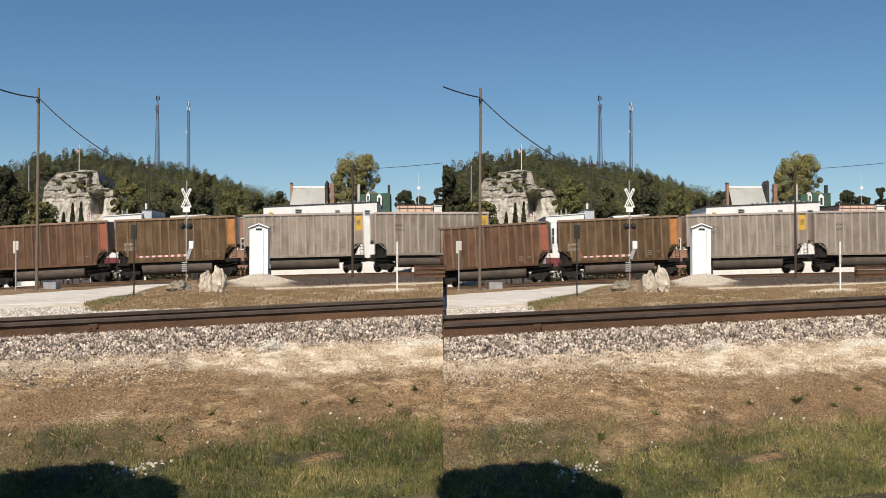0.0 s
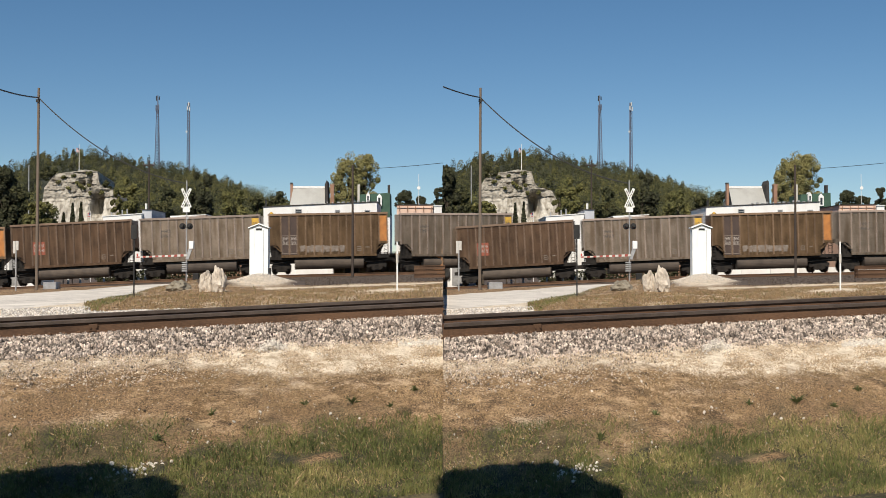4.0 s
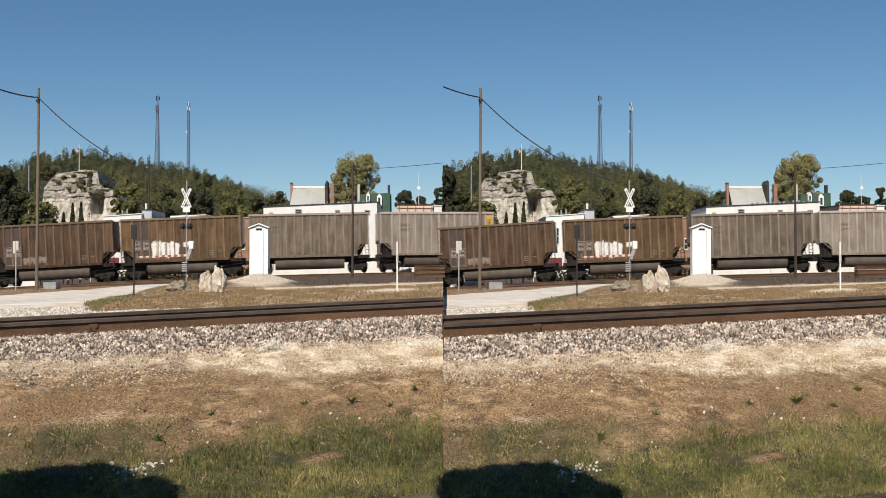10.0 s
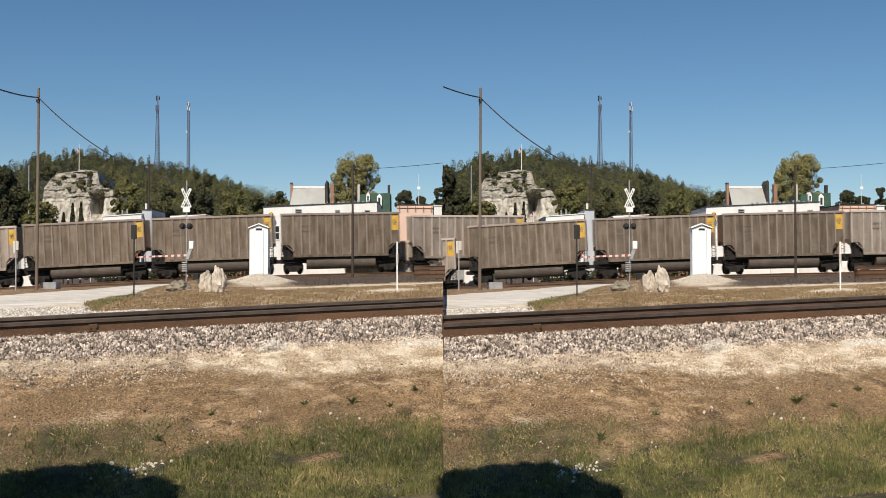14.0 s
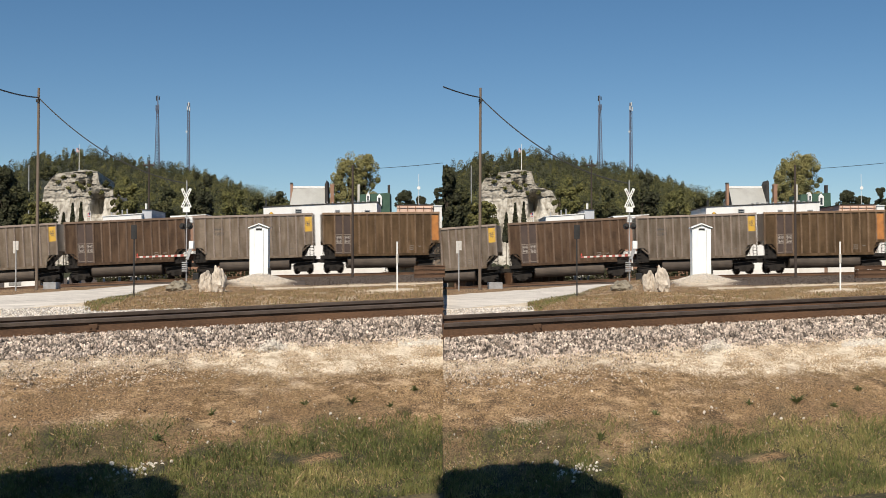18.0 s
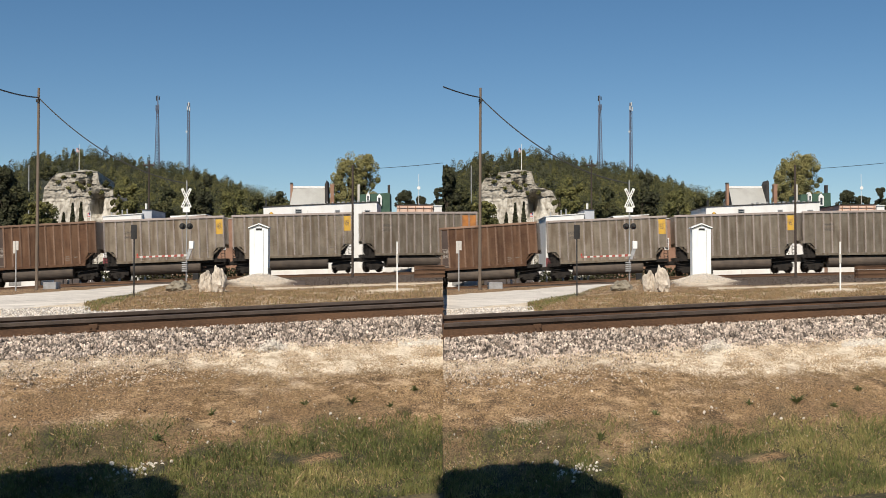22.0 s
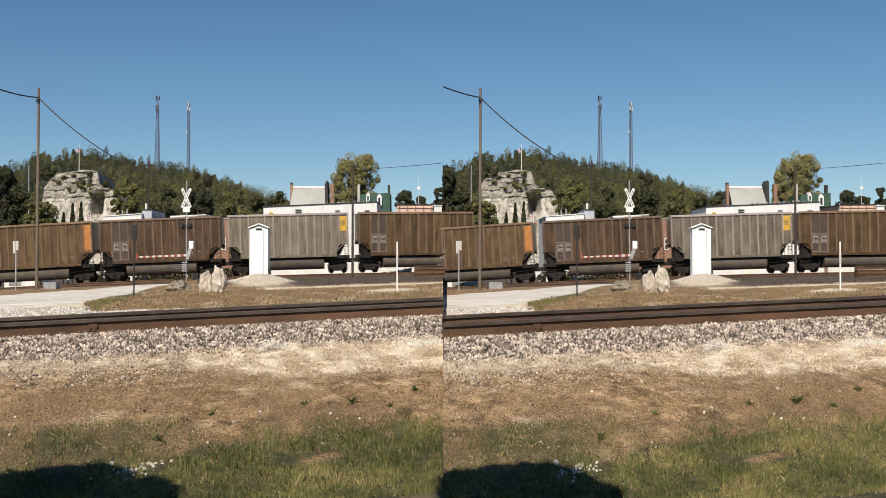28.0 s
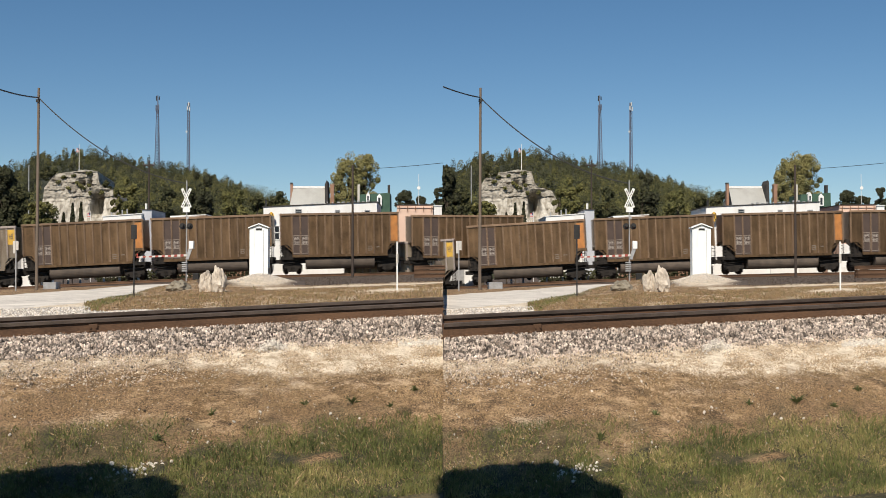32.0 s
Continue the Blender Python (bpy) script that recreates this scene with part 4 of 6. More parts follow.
            part("stencil_frame", banked("stencil_frame", lambda: frame_bars(0.44, 1.2), M["stencil_faint"]), None, car, "white lined frame", place=(along(k + 0.5), -0.009, 1.95))
    elif panel == 4:
        part("stencil_panel", banked("red_panel", lambda: boxed(along(2.07), along(3.5), y, -0.004, 1.95, 2.8), M["red_end"]), None, car, "faded red stencil panel")
        part("stencil", banked("white_stencil", lambda: stencil_rows(0.7, 0.6, 2), M["stencil"]), None, car, "white marking bars", place=(along(2.8), -0.009, 2.4))
    part("load_stencil", banked("load_stencil", lambda: frame_bars(0.24, 0.3), M["stencil_faint"]), None, car, "small white data stencil", place=(along(10.5), -0.004, 1.62))
    part("load_stencil", banked("load_mark", lambda: stencil_rows(0.26, 0.12, 1, 3), M["stencil_faint"]), None, car, "small pale data marks", place=(along(11.5), -0.004, 1.7))
    if marks == 4:
        part("graffiti", banked("graffiti_edge", lambda: graffiti(1.75, 1.15, 6, 5, 0.035), M["stencil_dark"]), None, car, "dark graffiti outline", place=(along(4.9), -0.008, 1.9))
        part("graffiti", banked("graffiti_big", lambda: graffiti(1.75, 1.15, 6, 5), M["spray"]), None, car, "white graffiti letters", place=(along(4.9), -0.008, 1.9))
        part("graffiti", banked("graffiti_tail", lambda: graffiti(0.5, 0.4, 3, 7), M["spray"]), None, car, "white graffiti strokes", place=(along(7.5), -0.008, 2.2))
    elif marks:
        n, w, x, z = ((5, 1.1, 9.3, 1.68), (9, 2.9, 6.0, 1.65), (5, 1.5, 4.6, 1.6))[marks - 1]
        part("graffiti", banked(f"graffiti{marks}", lambda: graffiti(w, 0.5, n, marks), M["stencil_faint"]), None, car, "faint chalky graffiti", place=(along(x), -0.008, z))
    return car


# bearing of the first gap between cars, over time
TRAIN = ((0, 201), (2, -343), (3.5, -750.5), (5.5, -1291), (7.5, -1827.5), (9.5, -2367), (11.5, -2906.5), (13.5, -3444), (16.5, -4238.5), (18.5, -4766), (20.5, -5299), (22.5, -5827.5), (24.5, -6357.5), (27.5, -7155), (29.5, -7673), (32, -8324))
PITCH = 226.0
trains = []
for side in (0, 1):
    row = []
    for k, kind in enumerate(CARS):
        row.append(build_car(*kind))
    trains.append(row)

# ---- hill, cliff and woods ----
RIDGE = ((0, 296), (14, 288), (28, 298), (45, 290), (60, 272), (100, 277), (130, 268), (165, 268), (200, 274), (250, 285), (300, 294), (350, 302), (400, 318), (440, 335), (480, 346), (560, 372), (620, 400))


def hill_point(side, a, k):
    """A point of the hill's slope: k from 0 at its foot to 1 on the ridge."""
    d = 175 + 155 * k
    foot, top = 425.0, lerp(a, RIDGE) + 10
    return sight(side, a, foot + (top - foot) * k ** 0.8, d)


def build_hill(side):
    verts, faces = [], []
    cols, rows = list(range(0, 640, 16)), 14
    for a in cols:                      # the foot, down to the level ground
        p = sight(side, a, 479, 168)
        verts.append((p.x, p.y, 0.3))
    for j in range(rows + 1):
        for a in cols:
            p = hill_point(side, a, j / rows)
            p.z += 0.8 * noise.noise((a * 0.03, j * 0.7, 1.0))
            verts.append(p)
    w = len(cols)
    for a in cols:                      # the back of the hill
        p = sight(side, a, 479, 420)
        verts.append((p.x, p.y, 0))
    for j in range(rows + 2):
        for i in range(w - 1):
            k = j * w + i
            faces.append((k, k + 1, k + w + 1, k + w))
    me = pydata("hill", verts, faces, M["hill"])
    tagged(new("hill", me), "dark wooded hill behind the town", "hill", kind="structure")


def leaf_cloud(lumps, per, size, seed, keep=None, flat=0.9, front=None):
    """Small leaf tufts strewn over the shells of lumps (centre, radii): vertices and faces."""
    rng = np.random.default_rng(seed)
    vs, count = [], 0
    for (c, r), n in zip(lumps, per):
        way = rng.normal(size=(n, 3))
        way /= np.linalg.norm(way, axis=1)[:, None]
        if front is not None:            # only the shell that faces the land before it
            way[:, 1] = np.where(way[:, 1] > front, -way[:, 1], way[:, 1])
        p = np.array(c) + way * np.array(r) * rng.uniform(0.55, 1.05, size=(n, 1)) ** 0.6
        if keep is not None:
            p = p[keep(p)]
            way = way[:len(p)]
        n = len(p)
        up = way * 0.6 + rng.normal(size=(n, 3)) * 0.6 + np.array((0, -0.2, 0.35))
        up /= np.linalg.norm(up, axis=1)[:, None]
        side = np.cross(up, rng.normal(size=(n, 3)))
        side /= np.linalg.norm(side, axis=1)[:, None]
        other = np.cross(up, side)
        s = size * rng.uniform(0.55, 1.4, size=(n, 1))
        quad = np.stack([p - side * s, p - other * s * flat, p + side * s, p + other * s * flat * 0.8], axis=1)
        vs.append(quad.reshape(-1, 3))
        count += n
    v = np.concatenate(vs)
    f = np.arange(count * 4).reshape(-1, 4)
    return v, f


def leaf_mesh(name, lumps, per, size, seed, material, keep=None, flat=0.9, front=None):
    v, f = leaf_cloud(lumps, per, size, seed, keep, flat, front)
    me = bpy.data.meshes.new(name)
    me.vertices.add(len(v))
    me.vertices.foreach_set("co", v.astype(np.float32).ravel())
    me.loops.add(len(f) * 4)
    me.loops.foreach_set("vertex_index", f.astype(np.int32).ravel())
    me.polygons.add(len(f))
    me.polygons.foreach_set("loop_start", np.arange(0, len(f) * 4, 4, dtype=np.int32))
    me.update(calc_edges=True)
    me.materials.append(material)
    return me


def build_woods(side):
    """The hill's trees: lumpy crowns, packed close, each a few metres wide."""
    rnd = random.Random(41)
    sets = {"leaf_far": ([], []), "leaf_dark": ([], []), "leaf_olive": ([], [])}
    for j in range(19):
        k = 1 - j / 18.5
        for i in range(52):
            a = 2 + i * 11.2 + rnd.uniform(-6, 6)
            kk = k + rnd.uniform(-0.03, 0.03)
            if a > 596 or lerp(a, RIDGE) > 395:
                continue
            p = hill_point(side, a, max(0, min(1, kk)))
            e = 479 - (p.z - EYE) / p.y * F
            # the bare rock face stays open
            if 68 < a < 202 and lerp(a, CLIFF_TOP) + 8 < e < 420 and p.y < 300:
                continue
            if e > 412:                  # hidden behind the train and the roofs
                continue
            h = rnd.uniform(1.9, 4.4) * p.y / 280 * (0.7 if kk > 0.88 else 1.0)
            w = h * rnd.uniform(0.3, 0.58)
            pick = rnd.random()
            name = "leaf_olive" if pick < 0.22 + 0.24 * (e > 325) else ("leaf_dark" if pick > 0.78 else "leaf_far")
            lumps, per = sets[name]
            for _ in range(3):
                c = p + Vector((rnd.uniform(-0.5, 0.5) * w, rnd.uniform(-0.5, 0.5) * w, rnd.uniform(-0.1, 0.7) * h))
                lumps.append((c, (w * rnd.uniform(0.5, 0.8), w * 0.7, h * rnd.uniform(0.4, 0.65))))
                per.append(150 if kk > 0.9 else 92)
    for name, (lumps, per) in sets.items():
        edge = lambda p: (p[:, 0] > -0.392 * p[:, 1] + 0.001) if side == 0 else (p[:, 0] > 0.001)
        me = leaf_mesh("woods", lumps, per, 0.15, 7 + side, M[name], edge, 0.7, 0.3)
        tagged(new("woods", me), {"leaf_far": "dense green summer woods on the hill", "leaf_dark": "dark evergreens among the hill woods", "leaf_olive": "yellowing trees among the hill woods"}[name], "woods", kind="stuff")


CLIFF_TOP = ((66, 330), (74, 316), (84, 304), (100, 302), (118, 300), (134, 296), (150, 298), (160, 300), (165, 322), (172, 330), (184, 332), (196, 336), (204, 352))


def build_cliff(side):
    """A rock face in ledges, with a hollow."""
    d0 = 172.0
    origin = sight(side, 135, 486, d0)
    rows, cols = 64, 70
    for name, material, e_top, e_bottom, label in (("upper_face", "cliff", None, 350, "grey brown ledges"), ("lower_face", "cliff_pale", 350, 488, "pale freshly broken stone")):
        bm_v, bm_f = [], []
        for j in range(rows + 1):
            for i in range(cols + 1):
                a = 66 + 140 * i / cols
                top = lerp(a, CLIFF_TOP)
                lo, hi = (top, max(e_bottom, top + 4)) if e_top is None else (max(e_top + 6 * noise.noise((a * 0.09, 0, 5)), top + 2), e_bottom)
                if e_top is None:
                    hi = max(top + 2, e_bottom + 6 * noise.noise((a * 0.09, 0, 5)))
                e = lo + (hi - lo) * j / rows
                ledge = math.floor(e / 4.5 + 0.7 * noise.noise((a * 0.05, e * 0.02, 2)))
                layered = 1.0 if e_top is None else 0.35
                bulge = 0.5 * noise.noise((a * 0.05, e * 0.03, 0)) + layered * (0.42 * noise.noise((ledge * 3.1, a * 0.03, 4)) + 0.12 * noise.cell((a * 0.11 + 0.3 * ledge, ledge, 0)) + 0.1 * noise.cell((a * 0.27, ledge + 7, 3))) + 0.22 * noise.noise((a * 0.22, e * 0.16, 8))
                hollow = 5.0 * math.exp(-((a - 164) / 9) ** 4 - ((e - 362) / 19) ** 4) + 2.2 * math.exp(-((a - 133) / 5) ** 2 - ((e - 322) / 7) ** 2) + 2.5 * math.exp(-((a - 147) / 3) ** 2 - ((e - 322) / 6) ** 2)
                back = 0.0
                lean = (420 - e) * 0.03
                d = d0 - bulge * 0.9 + hollow + back + lean
                p = sight(side, a, e, d0)
                p.y = d
                bm_v.append(p - origin)
        w = cols + 1
        for j in range(rows):
            for i in range(cols):
                k = j * w + i
                bm_f.append((k, k + 1, k + w + 1, k + w))
        if name == "upper_face":
            cliff = thing("rock_cliff", origin, "pale limestone cliff with ledges and a dark hollow", "cliff", "rock cliffs")
            # the shelf on top runs back into the hill
            n = len(bm_v)
            for i in range(cols + 1):
                q = bm_v[i].copy()
                bm_v.append(Vector((q.x, q.y + 9, q.z - 1.0)))
            for i in range(cols):
                bm_f.append((i + 1, i, n + i, n + i + 1))
        me = pydata(name, bm_v, bm_f, M[material])
        part(name, me, None, cliff, label)
    rnd = random.Random(19)
    tufts = []
    for a, e in ((133, 326), (128, 322), (138, 330), (147, 326), (100, 311), (112, 331), (152, 341), (146, 304), (118, 309), (172, 338), (92, 320)):
        for _ in range(3):
            c = sight(side, a + rnd.uniform(-3, 3), e + rnd.uniform(-2, 2), d0) - origin
            c.y += (420 - e) * 0.03 - 0.35
            tufts.append((c, (rnd.uniform(0.15, 0.4), 0.4, rnd.uniform(0.12, 0.3))))
    part("scrub", leaf_mesh("scrub", tufts, [40] * len(tufts), 0.11, 3, M["leaf_olive"]), None, cliff, "low scrub on the ledges")


def crown_lumps(rnd, w, h, z0, n, depth=None):
    lumps = []
    for _ in range(n):
        f = rnd.random()
        z = z0 + h * f
        reach = w * math.sin(math.pi * min(0.97, 0.15 + 0.8 * f)) ** 0.6 * rnd.uniform(0.75, 1.15)
        x, y = rnd.uniform(-1, 1) * reach * 0.82, rnd.uniform(-1, 1) * (depth or w) * 0.7
        r = rnd.choice((rnd.uniform(0.12, 0.2), rnd.uniform(0.22, 0.36), rnd.uniform(0.24, 0.4))) * w
        lumps.append(((x, y, z), (r, r * 1.1, r * rnd.uniform(0.8, 1.2) * max(1.0, h / w * 0.35))))
    return lumps


def tree(side, a, e_base, e_top, half_width, d, leaf, label, seed, lumps=16, per=90, size=0.2, keep_right=None):
    """A leafy tree: trunk and limbs under a crown of many tufts."""
    rnd = random.Random(seed)
    if d > 145:
        per, size = int(per * 2.4), size * 0.58
    base, top = ground_spot(side, a, d), sight(side, a, e_top, d)
    h, w = top.z - base.z, half_width / F * d
    low = sight(side, a, e_base, d).z - base.z
    t = thing("tree", base, label, "tree", "trees")
    bm = rodded((0, 0, -0.3), (0.05 * w, 0, low + (h - low) * 0.55), 0.06 * w + 0.05, 0.03 * w + 0.02, n=8)
    shapes = crown_lumps(rnd, w, (h - low) * 0.82, low + (h - low) * 0.1, lumps)
    trunk = part("trunk", bm, M["bark"], t)
    for c, r in shapes[::3]:
        part("limb", rodded((0.02 * w, 0, low + (h - low) * rnd.uniform(0.05, 0.4)), c, 0.03 * w + 0.01, 0.008, n=5), M["bark"], trunk)
    keep = None
    if side == 1:
        keep = lambda p: p[:, 0] + base.x > 0.003 * d * 0 + 0.001
    elif keep_right:
        keep = lambda p: p[:, 0] + base.x < -0.001
    part("crown", leaf_mesh("crown", shapes, [per] * len(shapes), size, seed, M[leaf], keep), None, t)
    return t


def conifer(side, a, e_base, e_top, half_width, d, seed):
    base, top = ground_spot(side, a, d), sight(side, a, e_top, d)
    low = sight(side, a, e_base, d).z - base.z
    h, w = top.z - base.z - low, half_width / F * d
    t = thing("conifer", base, "small dark conical evergreen in front of the cliff", "tree", "trees")
    part("trunk", rodded((0, 0, -0.2), (0, 0, low + h * 0.95), 0.04 * w + 0.03, 0.01, n=6), M["bark"], t)
    lumps = [((0, 0, low + h * (0.1 + 0.085 * i)), (w * (1.02 - 0.095 * i), w * (1.02 - 0.095 * i), h * 0.09)) for i in range(11)]
    part("crown", leaf_mesh("crown", lumps, [110] * 11, 0.09, seed, M["leaf_dark"]), None, t)


def lattice_tower(side, a, e_base, e_top, w0, w1, d, label):
    base, top = sight(side, a, e_base, d), sight(side, a, e_top, d)
    h = top.z - base.z
    t = thing("radio_tower", base, label, "tower", "radio towers")
    corners = [(-1, -0.6), (1, -0.6), (0, 1.1)]

    def at(c, z):
        w = w0 + (w1 - w0) * z / h
        return Vector((c[0] * w, c[1] * w, z))
    for c in corners:
        part("leg", rodded(at(c, -6), at(c, h), 0.13, 0.09, n=6), M["tower_steel"], t)
    brace = bmesh.new()
    n = 22
    for i in range(n):
        z0, z1 = h * i / n, h * (i + 1) / n
        for p, q in zip(corners, corners[1:] + corners[:1]):
            rod(brace, at(p, z0), at(q, z1), 0.035, n=4)
            rod(brace, at(q, z0), at(p, z1), 0.04, n=4)
    part("bracing", brace, M["tower_steel"], t)
    return t, h


def build_towers(side):
    t, h = lattice_tower(side, 278, 300, 188, 0.75, 0.3, 330, "tall lattice radio tower with antenna drums near its top")
    for z, x in ((h - 0.6, -0.35), (h - 0.4, 0.35), (h - 1.6, 0.0)):
        part("antenna", rodded((x, -0.5, z - 0.7), (x, -0.5, z + 0.9), 0.2, n=8), M["tower_steel"], t)
    part("mast", rodded((0, 0, h - 0.5), (0, 0, h + 3.4), 0.2, 0.12), M["tower_steel"], t)
    part("antenna", rodded((-0.35, 0, h + 1.6), (-0.35, 0, h + 3.1), 0.16), M["dark_metal"], t)
    part("antenna", rodded((0.4, 0, h + 1.9), (0.4, 0, h + 2.9), 0.16), M["dark_metal"], t)
    t, h = lattice_tower(side, 333, 310, 182, 0.42, 0.34, 330, "slim lattice radio tower with white panel antennas")
    for x, z in ((-0.3, h - 1.6), (0.35, h - 1.8), (0.1, h - 0.4)):
        part("antenna", boxed(x - 0.16, x + 0.16, -0.6, -0.3, z - 0.6, z + 0.6), M["silver"], t)
    part("dish", rodded((-0.5, -0.5, h * 0.6), (-0.5, -0.2, h * 0.6), 0.32, 0.2, n=12), M["silver"], t)


for side in (0, 1):
    build_hill(side)
    build_woods(side)
    build_cliff(side)
    build_towers(side)
    tree(side, 645, 385, 268, 33, 112, "leaf_yellow", "broad autumn tree turning yellow behind the white building", 5, 70, 400, 0.055)
    tree(side, 616, 390, 266, 27, 111, "leaf_yellow", "autumn tree with golden leaves", 6, 64, 380, 0.055)
    tree(side, 597, 392, 300, 17, 111, "leaf_yellow", "small golden autumn tree", 16, 40, 320, 0.055)
    tree(side, 352, 420, 290, 25, 165, "leaf_dark", "tall dark green tree at the foot of the hill", 8, 22, 90, 0.32)
    edge = track_xy(side, 30)[1] + 7.5
    tree(side, 10, 430, 300, 22, edge, "leaf_dark", "dark leafy tree at the hill's edge", 9, 60, 150, 0.11)
    tree(side, 32, 430, 326, 20, edge + 0.3, "leaf_far", "green tree with a narrow crown beside the bush", 50, 50, 130, 0.1)
    tree(side, 4, 400, 280, 9, 150, "leaf_far", "thin tree with an open crown", 19, 9, 40, 0.24)
    tree(side, 70, 440, 352, 30, edge, "leaf_olive", "low bush in front of the cliff", 10, 60, 170, 0.08)
    tree(side, 240, 415, 325, 24, 160, "leaf_olive", "bright green tree below the hill", 11, 20, 80, 0.28)
    tree(side, 290, 415, 330, 30, 160, "leaf_far", "green tree below the hill", 12, 20, 80, 0.28)
    tree(side, 226, 415, 312, 20, 168, "leaf_olive", "tree with yellow green leaves beside the cliff", 13, 18, 80, 0.28)
    tree(side, 415, 415, 340, 32, 160, "leaf_olive", "green tree below the hill", 14, 20, 80, 0.26)
    tree(side, 455, 415, 345, 22, 158, "leaf_far", "green tree below the hill", 15, 18, 80, 0.26)
    tree(side, 490, 415, 338, 22, 170, "leaf_far", "green tree behind the roofs", 17, 18, 80, 0.28)
    tree(side, 718, 380, 336, 19, 150, "leaf_dark", "round dark tree behind the peach building", 20, 34, 120, 0.15)
    tree(side, 746, 380, 347, 15, 150, "leaf_dark", "low dark tree behind the peach building", 21, 24, 100, 0.15)
    tree(side, 778, 385, 330, 14, 150, "leaf_dark", "dark tree at the end of the street", 22, 26, 100, 0.16, keep_right=True)
    tree(side, 186, 345, 320, 11, 176, "leaf_far", "small tree on the cliff's shoulder", 41, 16, 90, 0.2)
    tree(side, 206, 400, 330, 12, 168, "leaf_olive", "small tree beside the cliff", 42, 16, 90, 0.2)
    tree(side, 88, 318, 292, 16, 176, "leaf_far", "low scrub on top of the cliff", 43, 14, 80, 0.18)
    conifer(side, 128, 425, 361, 8, edge + 8, 31)
    conifer(side, 143, 425, 360, 8, edge + 8, 32)
    conifer(side, 112, 430, 378, 8, edge + 6, 33)

# ---- the buildings behind the main track ----


def street(side, a, e, back):
    """A point behind the main track's near edge, on a line alongside it."""
    x, y = track_xy(side, a)
    k = (y + back) / y
    return Vector((x * k, y + back, EYE + (479 - e) / F * (y + back)))


def facade(side, name, a0, a1, e_top, e_foot, back, deep, wall, label, category):
    """A box of a building along the track, with its own flat roof. Returns it with its length and height."""
    p, q = street(side, a0, e_foot, back), street(side, a1, e_foot, back)
    foot = min(p.z, q.z) - 0.3
    top0, top1 = street(side, a0, e_top[0], back).z - foot, street(side, a1, e_top[1], back).z - foot
    way = Vector((q.x - p.x, q.y - p.y, 0))
    length = way.length
    turn = math.atan2(way.y, way.x)
    b = thing(name, (p.x, p.y, foot), label, category, "houses behind the track", turn=math.degrees(turn))

    def square(bm):
        """The plots run straight back from the street, which the track crosses at a slant."""
        for v in bm.verts:
            v.co.x += v.co.y * math.tan(turn)
        return bm
    part("front_wall", square(prism(bmesh.new(), [(0, 0), (length, 0), (length, top1), (0, top0)], 0, 0.25)), M[wall], b)
    for x, h in ((0, top0), (length - 0.25, top1)):
        part("side_wall", square(boxed(x, x + 0.25, 0.25, deep, 0, h)), M[wall], b)
    part("back_wall", square(boxed(0.25, length - 0.25, deep - 0.25, deep, 0, min(top0, top1))), M[wall], b)
    bm = prism(bmesh.new(), [(-0.08, top0), (length + 0.04, top1), (length + 0.04, top1 + 0.06), (-0.08, top0 + 0.06)], -0.06, deep + 0.1)
    return b, length, top0, top1, square(bm)


def window(parent, x, z, w, h, frame="white_paint", y=0.0):
    win = part("window", boxed(x - w / 2 - 0.05, x + w / 2 + 0.05, y - 0.05, y, z - h / 2 - 0.07, z + h / 2 + 0.07), M[frame], parent)
    part("pane", boxed(x - w / 2, x + w / 2, y - 0.06, y - 0.052, z + 0.03, z + h / 2), M["glass"], win)
    part("pane", boxed(x - w / 2, x + w / 2, y - 0.06, y - 0.052, z - h / 2, z - 0.03), M["glass"], win)


def local(b, p):
    return b.matrix_world.inverted() @ p


def build_street(side):
    # long white building
    b, n, t0, t1, roof = facade(side, "white_building", 466, 667, (367, 358), 488, 7.0, 5, "white", "long white painted flat-roofed building beside the track", "building")
    part("roof", roof, M["roof_dark"], b, "dark roof edge")
    for a, e, w, h in ((490, 412, 0.28, 0.9), (571, 412, 0.22, 1.3), (528, 375, 0.36, 0.24), (597, 375, 0.26, 0.16), (650, 376, 0.3, 0.22)):
        p = local(b, street(side, a, e, 7.0))
        window(b, p.x, p.z, w, h, "white_paint" if h > 0.5 else "grey_metal")
    for a in (543, 640):
        p = local(b, street(side, a, 372, 7.0))
        part("downpipe", rodded((p.x, -0.05, 0), (p.x, -0.05, p.z), 0.03, n=6), M["white_paint"], b)
    p = local(b, street(side, 470, 352, 7.0))
    part("vent", boxed(p.x - 0.06, p.x + 0.06, 0.1, 0.3, t0, t0 + 0.55), M["dark_metal"], b, "dark vent pipe")
    rnd = random.Random(3)
    for i in range(12):
        x = n * (0.42 + 0.045 * i)
        part("roof_vent", boxed(x, x + rnd.uniform(0.06, 0.22), 0.4, 0.7, t0 + (t1 - t0) * x / n + 0.1, t0 + (t1 - t0) * x / n + rnd.uniform(0.13, 0.24)), M["grey_metal"], b)
    # yellow crossing sign beyond the track
    p = street(side, 480, 384, 6.6)
    s = thing("crossing_sign", (p.x, p.y, p.z - 3.4), "round yellow railway advance sign on a post", "sign", "crossing signs", turn=SIGN[side] * BETA)
    part("disc", rodded((0, 0, 0), (0, 0.02, 0), 0.34, n=24), M["warning"], s, place=Matrix.Translation((0, 0, 3.4)) @ Matrix.Diagonal((0.55, 1, 1, 1)))
    for k in (-1, 1):
        part("stroke", rodded((-0.13, -0.012, 3.4 - 0.26 * k), (0.13, -0.012, 3.4 + 0.26 * k), 0.022, n=4), M["dark_metal"], s)
    part("post", boxed(-0.015, 0.015, 0.03, 0.06, 0, 3.5), M["grey_metal"], s)
    # low white wall along the street
    p, q = street(side, 478, 488, 6.2), street(side, 783, 478, 6.2)
